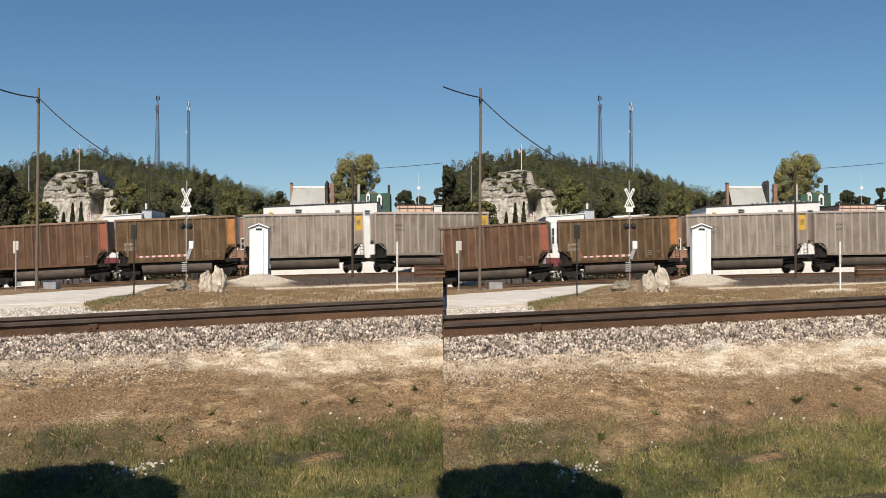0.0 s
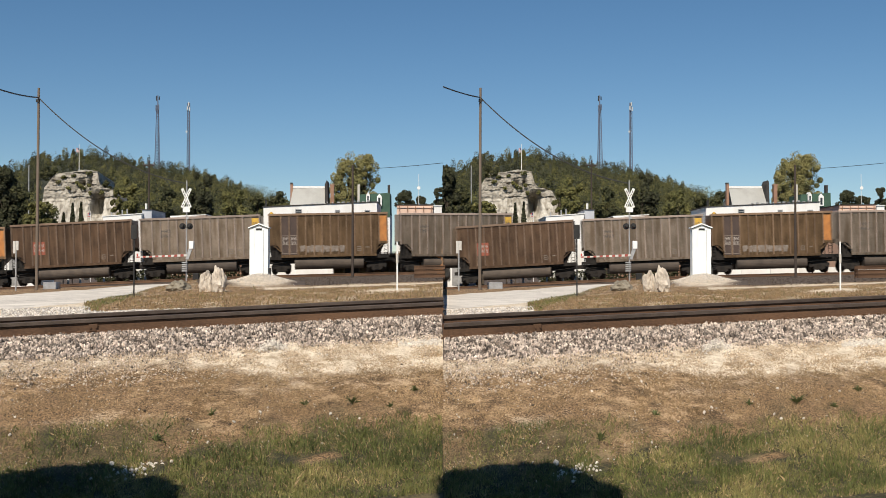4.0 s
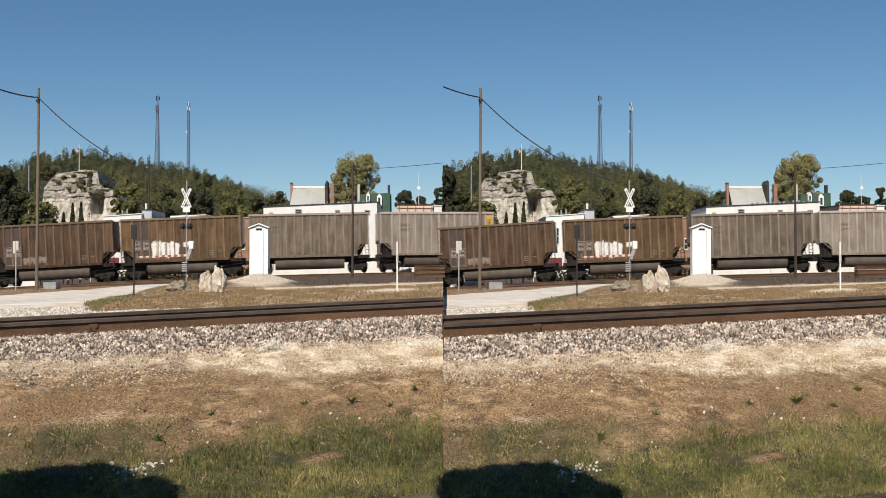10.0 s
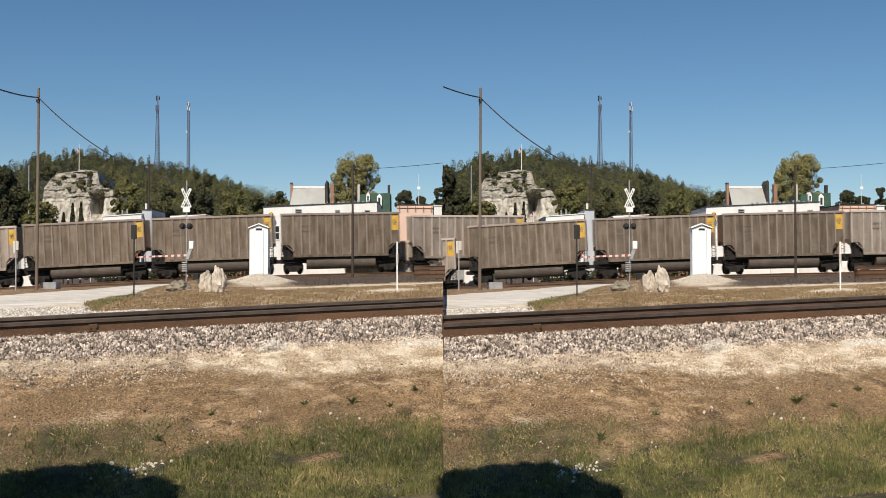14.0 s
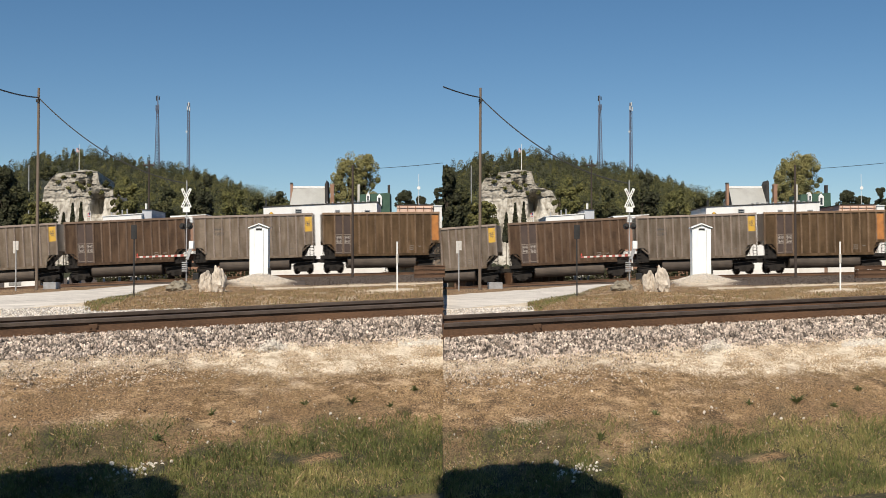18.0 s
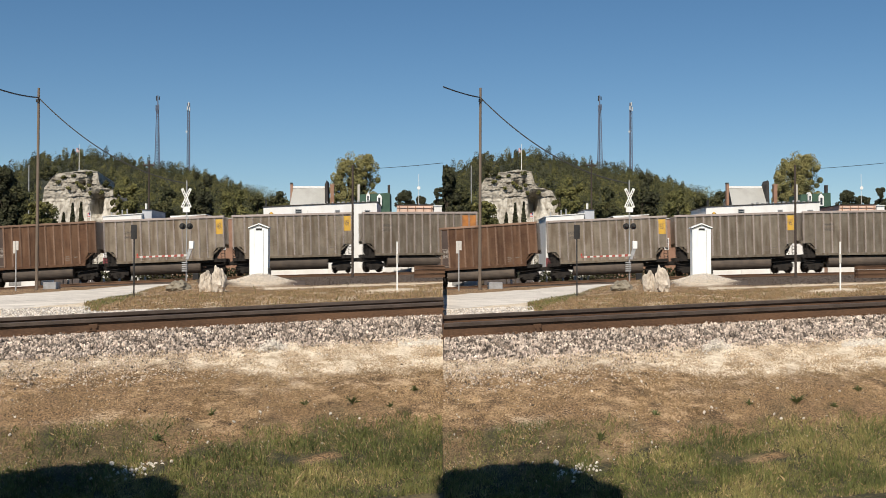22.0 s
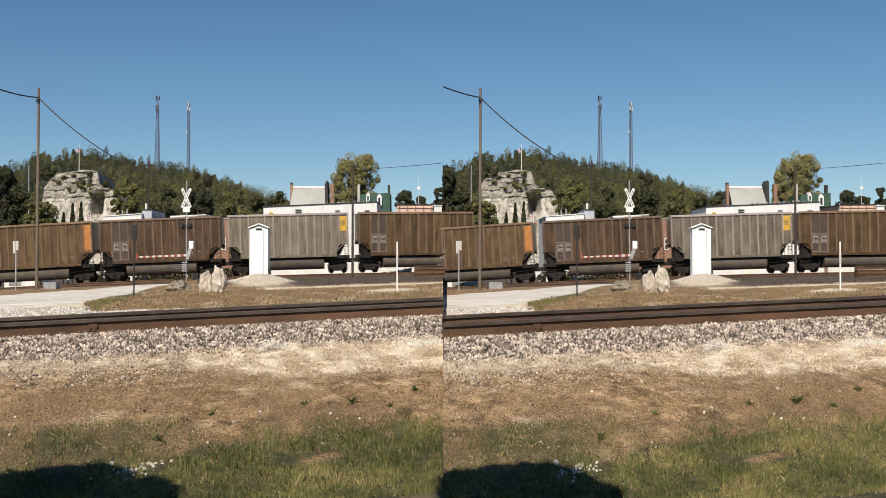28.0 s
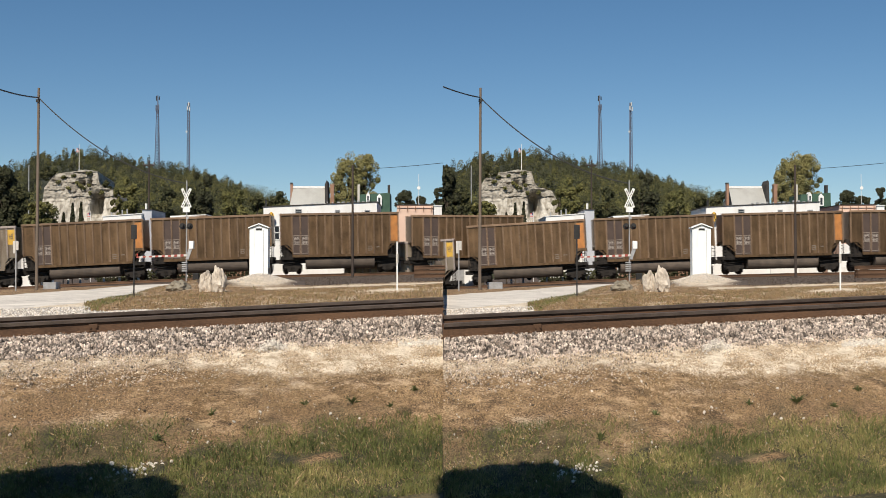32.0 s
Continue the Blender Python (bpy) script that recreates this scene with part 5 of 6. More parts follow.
    w = thing("street_wall", p, "low white kerb wall along the street behind the track", "wall", turn=SIGN[side] * BETA)
    n = (q - p).length
    for i in range(6):
        x0, x1 = n * i / 6, n * (i + 1) / 6 - 0.25
        z = (q.z - p.z) * i / 6
        part("wall_panel", boxed(x0, x1, 0, 0.1, z - 0.5, z + 0.34), M["white"], w)
    # dark hedge along the street, added where only shade lies under the cars
    p, q = street(side, 176, 497, 6.0), street(side, 462, 489, 6.0)
    w = thing("hedge", p, "low dark hedge added in place of shade along the street", "hedge", turn=SIGN[side] * BETA)
    n = (q - p).length
    shapes = [((n * i / 40, 0, (q.z - p.z) * i / 40 + 0.25), (n / 50, 0.25, 0.42)) for i in range(41)]
    part("foliage", leaf_mesh("foliage", shapes, [110] * 41, 0.07, 4, M["leaf_dark"]), None, w)
    part("hedge_core", boxed(0, n, -0.05, 0.05, -0.6, 0.2), M["bark"], w)
    # brick house with a white cornice
    b, n, t0, t1, roof = facade(side, "brick_house", 303, 364, (384, 381), 490, 7.4, 4, "brick", "pale brick house with a white cornice and tall arched window", "building")
    part("roof", roof, M["white_paint"], b)
    part("cornice", boxed(-0.05, n + 0.05, -0.14, -0.004, min(t0, t1) - 0.22, min(t0, t1) + 0.02), M["white"], b, "white cornice")
    part("cornice_band", boxed(-0.02, n + 0.02, -0.09, -0.006, min(t0, t1) - 0.4, min(t0, t1) - 0.24), M["white"], b, "white band")
    for a in (321, 349):
        p = local(b, street(side, a, 420, 7.4))
        window(b, p.x, p.z, 0.17, 1.25)
        part("arch", rodded((p.x, -0.05, p.z + 0.68), (p.x, 0.0, p.z + 0.68), 0.14, n=16), M["white"], b)
    p = local(b, street(side, 345, 447, 7.4))
    part("porch_beam", boxed(0.1, n - 0.1, -0.5, -0.01, p.z - 0.1, p.z + 0.1), M["white"], b, "white porch beam")
    for x in (0.2, n / 2, n - 0.2):
        part("porch_post", boxed(x - 0.04, x + 0.04, -0.48, -0.4, 0, p.z - 0.1), M["white"], b)
    b, n, t0, t1, roof = facade(side, "tan_house", 366, 440, (389, 386), 490, 7.6, 4, "brick", "tan brick house with white shop windows", "building")
    part("roof", roof, M["concrete"], b, "pale roof edge")
    for a in (396, 417, 430):
        p = local(b, street(side, a, 432, 7.6))
        window(b, p.x, p.z, 0.22, 0.7)
    # white house with a maroon foot
    b, n, t0, t1, roof = facade(side, "white_house", 182, 250, (384, 379), 496, 7.0, 6, "white", "white house with a maroon wooden foot and flat roof", "building")
    part("roof", roof, M["white_paint"], b)
    part("maroon_boards", boxed(0.02, n * 0.42, -0.05, -0.004, 1.0, 1.9), M["maroon"], b, "maroon boards")
    for a in (195, 203, 232):
        p = local(b, street(side, a, 418, 7.0))
        window(b, p.x, p.z, 0.14, 1.1)
    for x, h in ((0.35, 0.24), (1.1, 0.42), (1.45, 0.5), (2.3, 0.1)):
        part("roof_vent", rodded((x, 1, t0 + 0.08), (x, 1, t0 + h + 0.12), 0.05, n=8), M["grey_metal"], b)
    b, n, t0, t1, roof = facade(side, "blue_house", 251, 268, (372, 372), 494, 7.4, 4, "blue_wall", "narrow blue-grey house beside the white house", "building")
    part("roof", roof, M["roof_dark"], b)
    part("vent", rodded((0.2, 0.4, t0), (0.2, 0.4, t0 + 0.5), 0.08, n=8), M["white_paint"], b)
    # peach building
    b, n, t0, t1, roof = facade(side, "peach_building", 702, 766, (364, 363), 482, 7.0, 7, "peach", "peach stucco building with a bracketed cornice", "building")
    part("roof", roof, M["roof_dark"], b)
    part("cornice", boxed(0, n, -0.08, -0.004, t0 - 0.16, t0 - 0.06), M["peach"], b)
    z = local(b, street(side, 730, 432, 7.0)).z
    part("ground_floor", boxed(0.03, n - 0.03, -0.05, -0.004, 0.2, z), M["white"], b, "white painted ground floor")
    for i in range(5):
        x = n * (0.06 + 0.22 * i)
        part("bracket", boxed(x, x + 0.06, -0.11, -0.082, t0 - 0.4, t0 - 0.06), M["brick"], b)
    b, n, t0, t1, roof = facade(side, "white_annex", 768, 782, (365, 365), 482, 7.0, 5, "white", "white building next to the peach one", "building")
    part("roof", roof, M["white_paint"], b)
    # white garage
    b, n, t0, t1, roof = facade(side, "white_garage", 8, 62, (446, 443), 503, 7.0, 4, "white", "low white garage beside the road beyond the track", "building")
    part("roof", roof, M["roof_grey"], b)
    part("garage_door", boxed(n * 0.15, n * 0.55, -0.03, -0.004, 0.2, t0 - 0.5), M["grey_metal"], b)
    # house with a grey roof
    d = 99.0
    p = ground_spot(side, 512, d)
    h = thing("gabled_house", p, "house with a grey metal roof and dark gable ends", "house", "houses behind the track")
    w = 64 / F * d
    z0, z1 = sight(side, 0, 362, d).z - p.z, sight(side, 0, 328, d).z - p.z
    part("wall", boxed(0.05, w - 0.05, 0.3, 4, 0, z0), M["white"], h)
    bm = bmesh.new()
    for vs in (((0.02, 0, z0 - 0.1), (w, 0, z0 - 0.1), (w - 0.1, 1.6, z1), (0.12, 1.6, z1 - 0.12)), ((0.12, 1.6, z1 - 0.12), (w - 0.1, 1.6, z1), (w, 3.6, z0), (0.02, 3.6, z0))):
        bm.faces.new([bm.verts.new(v) for v in vs])
    part("roof", bm, M["roof_grey"], h, "grey sheet roof")
    bm = prism(bmesh.new(), [(w - 0.06, z0 - 0.3), (w + 0.2, z0 - 0.3), (w + 0.13, z1 + 0.35), (w + 0.05, z1 + 0.45), (w - 0.1, z1 + 0.05)], 0.2, 1.8)
    part("gable", bm, M["roof_dark"], h, "dark gable end")
    part("ridge", boxed(0.1, w - 0.08, 1.5, 1.7, z1 - 0.12, z1 + 0.03), M["white_paint"], h, "white ridge cap")
    part("chimney", boxed(-0.12, 0.1, 1.4, 1.8, z0 - 0.3, z1 + 0.22), M["brick"], h, "dark brick chimney")
    part("chimney_cap", boxed(-0.14, 0.06, 1.35, 1.85, z1 + 0.22, z1 + 0.34), M["roof_dark"], h)
    p = ground_spot(side, 588, 100)
    c = thing("brick_chimney", p, "red brick chimney between the roofs", "chimney")
    z = sight(side, 588, 329, 100).z - p.z
    part("stack", boxed(-0.16, 0.16, -0.2, 0.2, 0, z), M["brick"], c)
    part("cap", boxed(-0.2, 0.2, -0.24, 0.24, z, z + 0.12), M["brick"], c)
    # green house with dormers
    d = 97.0
    p = ground_spot(side, 634, d)
    h = thing("green_house", p, "dark green shingled house with white dormer windows", "house", "houses behind the track")
    w = 56 / F * d
    za, zb = sight(side, 0, 380, d).z - p.z, sight(side, 0, 342, d).z - p.z
    part("wall", boxed(0, w, 0.4, 4, 0, za), M["white"], h)
    part("roof", prism(bmesh.new(), [(0, za - 0.2), (w, za - 0.2), (w - 0.04, zb + 0.05), (0.1, zb - 0.1)], 0.35, 3.6), M["green_wall"], h, "green shingled mansard")
    for a, e, ww in ((651, 350, 0.3), (671, 353, 0.42)):
        x = (a - 634) / F * d
        z = sight(side, 0, e, d).z - p.z
        dm = part("dormer", prism(bmesh.new(), [(x - ww / 2, z - 0.55), (x + ww / 2, z - 0.55), (x + ww / 2, z + 0.25), (x, z + 0.5), (x - ww / 2, z + 0.25)], 0.1, 0.9), M["white"], h, "white dormer")
        part("pane", boxed(x - ww * 0.22, x + ww * 0.22, 0.085, 0.097, z - 0.45, z + 0.15), M["glass"], dm)
    for a, e in ((687, 326), (633, 325)):
        x = (a - 634) / F * d
        z = sight(side, 0, e, d).z - p.z
        part("chimney", boxed(x - 0.1, x + 0.1, 1, 1.4, za - 0.4, z), M["concrete"] if a < 640 else M["roof_dark"], h)
    # dish antenna far off
    p = ground_spot(side, 741, 130)
    c = thing("antenna_mast", p, "thin mast with a small white dish", "antenna")
    part("mast", rodded((0, 0, 0), (0, 0, sight(side, 741, 308, 130).z - p.z), 0.05, 0.02, n=6), M["white_paint"], c)
    part("dish", rodded((0, -0.15, sight(side, 741, 333, 130).z - p.z), (0, 0, sight(side, 741, 333, 130).z - p.z), 0.2, 0.08, n=12), M["white_paint"], c)


for side in (0, 1):
    build_street(side)

# ---- poles, signs, hut and rocks before the main track ----


def cable(name, points, r, label):
    """A slack cable through points."""
    ob = new(name, mesh_from(tube(points, r), name, M["wire"]))
    return tagged(ob, label, "cable", "overhead cables")


def sagging(p, q, sag, n=14):
    return [p.lerp(q, i / n) - Vector((0, 0, sag * 4 * (i / n) * (1 - i / n))) for i in range(n + 1)]


def pole(side, a, d, e_top, r, wood, label, lean=0.0, crossarm=False):
    base = ground_spot(side, a, d)
    h = sight(side, a, e_top, d).z - base.z
    p = thing("utility_pole", base, label, "pole", "utility poles", lean=lean)
    part("shaft", rodded((0, 0, -0.4), (0, 0, h), r, r * 0.72, n=12), M[wood], p)
    if crossarm:
        part("crossarm", boxed(-0.5, 0.5, -0.1, -0.02, h - 0.55, h - 0.42), M[wood], p)
        for x in (-0.4, 0.4):
            part("insulator", rodded((x, -0.06, h - 0.42), (x, -0.06, h - 0.28), 0.03, n=8), M["grey_metal"], p)
    return p, base, h


def build_signal(side):
    """Crossing signal with crossbuck, lights and lowered gate."""
    d = 54.0
    k = d / F                        # metres to a bearing step
    base = ground_spot(side, 330, d)
    s = thing("crossing_signal", base, "railway crossing signal with white crossbuck, dark lights and lowered striped gate", "crossing signal", "crossing signals")

    def z(e):
        return sight(side, 330, e, d).z - base.z
    part("mast", rodded((0, 0, -0.2), (0, 0, z(322)), 0.036, 0.03, n=10), M["grey_metal"], s)
    part("finial", rodded((0, 0, z(322)), (0, 0, z(319)), 0.03, 0.01, n=8), M["grey_metal"], s)
    buck = part("crossbuck", boxed(-0.04, 0.04, -0.075, -0.05, z(352) - 0.04, z(352) + 0.04), M["white_paint"], s, "white crossbuck boards")
    for turn in (-24, 24):
        b = part("board", boxed(-0.066, 0.066, -0.012, 0.012, -0.5, 0.5, bevel=0.008), M["white_paint"], buck, place=Matrix.Translation((0, -0.09 - 0.012 * (turn > 0), z(351))) @ pose(0, 0, 0, 0, turn, 0))
        lines = bmesh.new()
        for i in range(5):
            box(lines, -0.018, 0.018, -0.016, -0.013, -0.42 + 0.17 * i, -0.29 + 0.17 * i)
        part("lettering", lines, M["dark_metal"], b, "dark marking bars")
    plate = part("track_plate", boxed(-0.17, 0.17, -0.075, -0.05, z(376), z(366), bevel=0.008), M["white_paint"], s, "white plate")
    for x in (-0.17, 0.17):
        light = part("light", rodded((x, -0.12, z(401)), (x, -0.07, z(401)), 0.15, n=20), M["dark_metal"], s, "black round target with dark lens")
        part("lens", rodded((x, -0.135, z(401)), (x, -0.12, z(401)), 0.075, n=16), M["lens"], light)
        part("hood", rodded((x, -0.3, z(399)), (x, -0.12, z(400)), 0.085, n=12), M["dark_metal"], light)
    part("light_arm", boxed(-0.2, 0.2, -0.06, -0.03, z(401) - 0.03, z(401) + 0.03), M["silver"], s)
    part("gate_drive", boxed(0.14, 0.36, -0.16, 0.1, z(441), z(427), bevel=0.02), M["white_paint"], s, "white gate drive box")
    part("gate_link", prism(bmesh.new(), [(-0.02, z(458)), (0.12, z(460)), (0.3, z(440)), (0.2, z(430))], -0.12, -0.05), M["grey_metal"], s, "grey gate link")
    bell = part("bell", rodded((0.05, 0, z(386)), (0.05, -0.06, z(386)), 0.06, n=10), M["grey_metal"], s)
    # arm over the road
    p0, p1 = Vector((0.05, -0.14, z(452))), Vector(((243 - 330) * k, -0.14, z(455.5)))
    arm = part("gate_arm", rodded(p1.lerp(p0, 0.75), p0, 0.02, n=6), M["grey_metal"], s, "striped gate arm")
    n = 16
    for i in range(n):
        a, b = p0.lerp(p1, i / n), p0.lerp(p1, (i + 1) / n)
        t = 0.055 - 0.025 * i / n
        m = M["arm_red"] if i % 2 else M["arm_white"]
        part("stripe", prism(bmesh.new(), [(a.x, a.z - t), (a.x, a.z + t), (b.x, b.z + t), (b.x, b.z - t)], a.y - 0.02, a.y + 0.02), m, arm)
    part("gate_lamp", rodded((p1.x + 0.04, -0.14, p1.z + 0.05), (p1.x + 0.04, -0.14, p1.z + 0.17), 0.035, n=8), M["red_paint"], arm)
    for i in range(5):
        part("counterweight", boxed(-0.2, 0.06, -0.14, 0.06, z(481 - i * 3.7), z(478.6 - i * 3.7), bevel=0.008), M["grey_metal"], s, "flat grey counterweight slab")
    part("base", boxed(-0.12, 0.12, -0.12, 0.12, -0.2, 0.06), M["concrete"], s)
    p = ground_spot(side, 347, 53)
    c = thing("relay_box", p, "small black relay box on a stub post", "relay box")
    part("box", boxed(-0.14, 0.14, -0.12, 0.12, 0.1, 0.42, bevel=0.02), M["dark_metal"], c)
    part("stub", boxed(-0.04, 0.04, -0.04, 0.04, -0.1, 0.1), M["dark_metal"], c)


def build_hut(side):
    """Narrow white relay hut with a little gabled roof."""
    d = 50.0
    k = d / F
    base = sight(side, 458, 488.5, d)
    h = thing("relay_hut", base, "narrow white ribbed metal relay hut with a small gabled roof", "hut", "relay huts")
    w, top, eave = 16.5 * k, 2.28, 2.12
    part("walls", prism(bmesh.new(), [(-w, 0.03), (w, 0.03), (w, eave), (0, top - 0.03), (-w, eave)], 0, 0.45), M["shed"], h)
    for i in range(5):
        x = -w + 0.02 + i * (2 * w - 0.04) / 4
        part("rib", boxed(x - 0.012, x + 0.012, -0.015, 0.0, 0.04, eave - 0.02), M["shed"], h)
    for x in (-1, 1):
        part("roof_sheet", prism(bmesh.new(), [(x * (w + 0.05), eave - 0.02), (0, top), (0, top + 0.05), (x * (w + 0.06), eave + 0.03)], -0.06, 0.5), M["shed"], h)
        # a dark strip that stands in for the shade below the roof edge
        part("eave_trim", prism(bmesh.new(), [(x * (w + 0.055), eave - 0.055), (0, top - 0.04), (0, top - 0.002), (x * (w + 0.055), eave - 0.022)], -0.05, -0.02), M["dark_metal"], h, "dark strip in place of shade under the eave")
    part("vent", boxed(-0.13, 0.13, -0.02, -0.002, eave - 0.1, eave - 0.02), M["dark_metal"], h, "dark louvre")
    part("door_line", boxed(w * 0.5, w * 0.53, -0.022, -0.016, 0.1, eave - 0.1), M["grey_metal"], h)
    part("plinth", boxed(-w - 0.05, w + 0.1, -0.05, 0.5, -0.35, 0.03), M["concrete"], h)
    part("pipe", boxed(w + 0.02, w + 0.1, 0.1, 0.25, -0.3, 0.35), M["dark_metal"], h)


def boulder(side, a, d, w, h, seed, label, lean=0.0, stone="rock"):
    rnd = random.Random(seed)
    bm = bmesh.new()
    bmesh.ops.create_icosphere(bm, subdivisions=4, radius=1)
    for v in bm.verts:
        n = noise.noise(v.co * 1.3 + Vector((seed, 0, 0))) * 0.35 + noise.noise(v.co * 3.1 + Vector((0, seed, 0))) * 0.18 + noise.noise(v.co * 7 + Vector((0, seed, 3))) * 0.07
        c = v.co * (1 + n)
        taper = 1.0 - 0.2 * max(0, c.z)
        v.co = Vector((c.x * w * taper + lean * max(0, c.z) * h, c.y * w * 1.2 * taper, (c.z + 0.72) * h * 0.58))
    ob = new("boulder", mesh_from(bm, "boulder", M[stone]))
    ob.location = ground_spot(side, a, d) - Vector((0, 0, 0.03))
    tagged(ob, label, "rock", "boulders")


flags = []


def flag(staff, z, w, h):
    """A limp striped flag on a staff."""
    cloth = part("flag", boxed(-w, 0, -0.008, 0.008, -h, 0), M["flag_white"], staff, "limp flag of red and white stripes with a blue corner", place=(-0.03, 0, z))
    for i in range(3):
        part("stripe", boxed(-w, 0, -0.014, -0.01, -h * (0.2 + 0.3 * i), -h * (0.05 + 0.3 * i)), M["flag_red"], cloth)
    part("canton", boxed(-w * 0.45, 0, -0.02, -0.015, -h * 0.5, 0), M["flag_blue"], cloth)
    return cloth


def build_roadside(side):
    p, base, h = pole(side, 65, 58, 155, 0.085, "pole", "tall weathered grey brown wooden utility pole", lean=0.25)
    top = sight(side, 66, 172, 58)
    if side == 0:
        lead = sight(side, -60, 135, 40)
        cable("overhead_cable", sagging(lead, top, 0.15), 0.035, "black overhead cable running to the pole")
    else:
        # on this side the run starts at the edge of the place
        first = sight(side, 0.5, 153, 53)
        cable("overhead_cable", sagging(first, top, 0.05), 0.035, "black overhead cable running to the pole")
    cable("overhead_cable", sagging(top, sight(side, 330, 325, 54), 0.78, 24), 0.03, "black service cable dropping from the pole to the signal")
    part("cable_clamp", boxed(-0.1, 0.1, -0.12, -0.06, h - 0.75, h - 0.6), M["dark_metal"], p)
    pole(side, 624, 64, 292, 0.075, "pole_dark", "dark creosoted utility pole beside the main track")
    q, base, h = pole(side, 263, 100, 283, 0.09, "pole_dark", "dark utility pole with a crossarm behind the track", crossarm=True)
    pole(side, 50, 84, 293, 0.05, "grey_metal", "thin pale metal lamp post behind the track")
    cable("overhead_cable", sagging(sight(side, 668, 298, 111), sight(side, 783.5, 288.5, 100), 0.03), 0.022, "thin overhead cable against the sky")
    # flagpole on the cliff
    base = sight(side, 139, 300, 176)
    f = thing("flagpole", base, "flagpole on top of the cliff with a limp striped flag", "flagpole")
    part("mast", rodded((0, 0, -0.5), (0, 0, 4.0), 0.06, 0.03, n=6), M["white_paint"], f)
    flags.append((flag(f, 3.3, 0.42, 0.62), 18))
    base = ground_spot(side, 160, 100)
    z = sight(side, 160, 392, 100).z - base.z
    f = thing("flagpole", base, "small flag on a short pole behind the train", "flagpole")
    part("mast", rodded((0, 0, -0.2), (0, 0, z + 0.9), 0.03, 0.02, n=6), M["white_paint"], f)
    flags.append((flag(f, z + 0.75, 0.24, 0.42), 30))
    # small road sign and its post
    base = ground_spot(side, 28, 57)
    h = sight(side, 28, 427, 57).z - base.z
    s = thing("road_sign", base, "small white road sign on a thin post, seen from behind", "sign", "road signs")
    part("post", boxed(-0.03, 0.03, 0, 0.04, -0.2, h), M["grey_metal"], s)
    for x in (-0.075, 0.075):
        part("plate", boxed(x - 0.065, x + 0.065, -0.03, -0.01, h - (0.62 if x < 0 else 0.46), h, bevel=0.004), M["arm_white"], s, "dull white plate")
    base = ground_spot(side, 237, 33)
    h = sight(side, 237, 398, 33).z - base.z
    s = thing("road_sign", base, "dark backed road sign on a thin dark post", "sign", "road signs")
    part("post", boxed(-0.018, 0.018, 0, 0.03, -0.2, h), M["dark_metal"], s)
    part("plate", boxed(-0.085, 0.085, -0.02, -0.005, h - 0.42, h, bevel=0.004), M["dark_metal"], s, "dull dark plate")
    # white marker post
    base = ground_spot(side, 703, 30)
    h = sight(side, 703, 428, 30).z - base.z
    s = thing("marker_post", base, "slim white plastic marker post with a worn collar", "post", "marker posts")
    part("post", rodded((0, 0, -0.1), (0, 0, h), 0.022, n=8), M["white_paint"], s)
    part("collar", rodded((0, 0, h * 0.56), (0, 0, h * 0.75), 0.034, n=8), M["concrete"], s, "dirty collar")
    # cabinet
    base = ground_spot(side, 92, 60)
    s = thing("utility_cabinet", base, "low grey utility cabinet beside the road", "cabinet")
    part("body", boxed(-0.4, 0.4, -0.2, 0.2, -0.1, 0.36, bevel=0.02), M["grey_metal"], s)
    part("door", boxed(-0.36, -0.02, -0.212, -0.202, 0.02, 0.32), M["grey_metal"], s)
    part("door", boxed(0.02, 0.36, -0.212, -0.202, 0.02, 0.32), M["grey_metal"], s)
    # stacked rails
    base = ground_spot(side, 762, 47)
    s = thing("rail_stack", base, "stack of old rusty rails beside the track", "rail stack")
    for j in range(3):
        for i in range(3):
            z = 0.05 + 0.17 * j
            pts = [Vector((-0.68, 0.16 * i, z)), Vector((0.6 if side == 0 else 1.6, 0.16 * i, z + 0.02))]
            part("rail", swept_rail(pts, 0.9), M["rail"], s)
    # rocks
    boulder(side, 365, 34.5, 0.215, 0.66, 3, "upright pale weathered boulder on the dry grass", 0.0)
    boulder(side, 388, 34.2, 0.235, 0.78, 12, "tall pale weathered boulder on the dry grass", -0.05)
    boulder(side, 316, 37, 0.34, 0.36, 5, "low lichen-grey boulder half sunk in the grass", stone="mound")
    # short white posts along the street behind the track
    for a, h in ((121, 0.3), (142, 0.42), (184, 0.34), (212, 0.3), (233, 0.38), (245, 0.3), (257, 0.36)):
        p = street(side, a, 499, 5.4)
        g = thing("guard_post", p, "short white guard post beside the street", "post", "guard posts", turn=SIGN[side] * BETA)
        part("post", boxed(-0.07, 0.07, -0.06, 0.06, -0.4, h, bevel=0.012), M["white_paint"], g)
        part("cap", boxed(-0.085, 0.085, -0.075, 0.075, h, h + 0.04, bevel=0.01), M["grey_metal"], g)
    # vehicles behind the train
    p = street(side, 162, 496.5, 6.4)
    v = thing("parked_car", p, "white parked car behind the train", "car", "parked vehicles", turn=SIGN[side] * BETA)
    part("body", prism(bmesh.new(), [(-0.62, 0.22), (0.62, 0.22), (0.62, 0.55), (0.42, 0.62), (0.22, 0.98), (-0.3, 0.98), (-0.5, 0.62), (-0.62, 0.58)], 0, 0.9), M["car_white"], v)
    part("side_window", prism(bmesh.new(), [(-0.42, 0.64), (0.34, 0.64), (0.18, 0.92), (-0.27, 0.92)], -0.012, -0.002), M["glass"], v)
    for x in (-0.36, 0.38):
        part("wheel", rodded((x, -0.03, 0.22), (x, 0.12, 0.22), 0.21, n=16), M["dark_metal"], v)


for side in (0, 1):
    build_signal(side)
    build_hut(side)
    build_roadside(side)

# ---- stones, grass and small growth on the ground ----
ICO = bmesh.new()
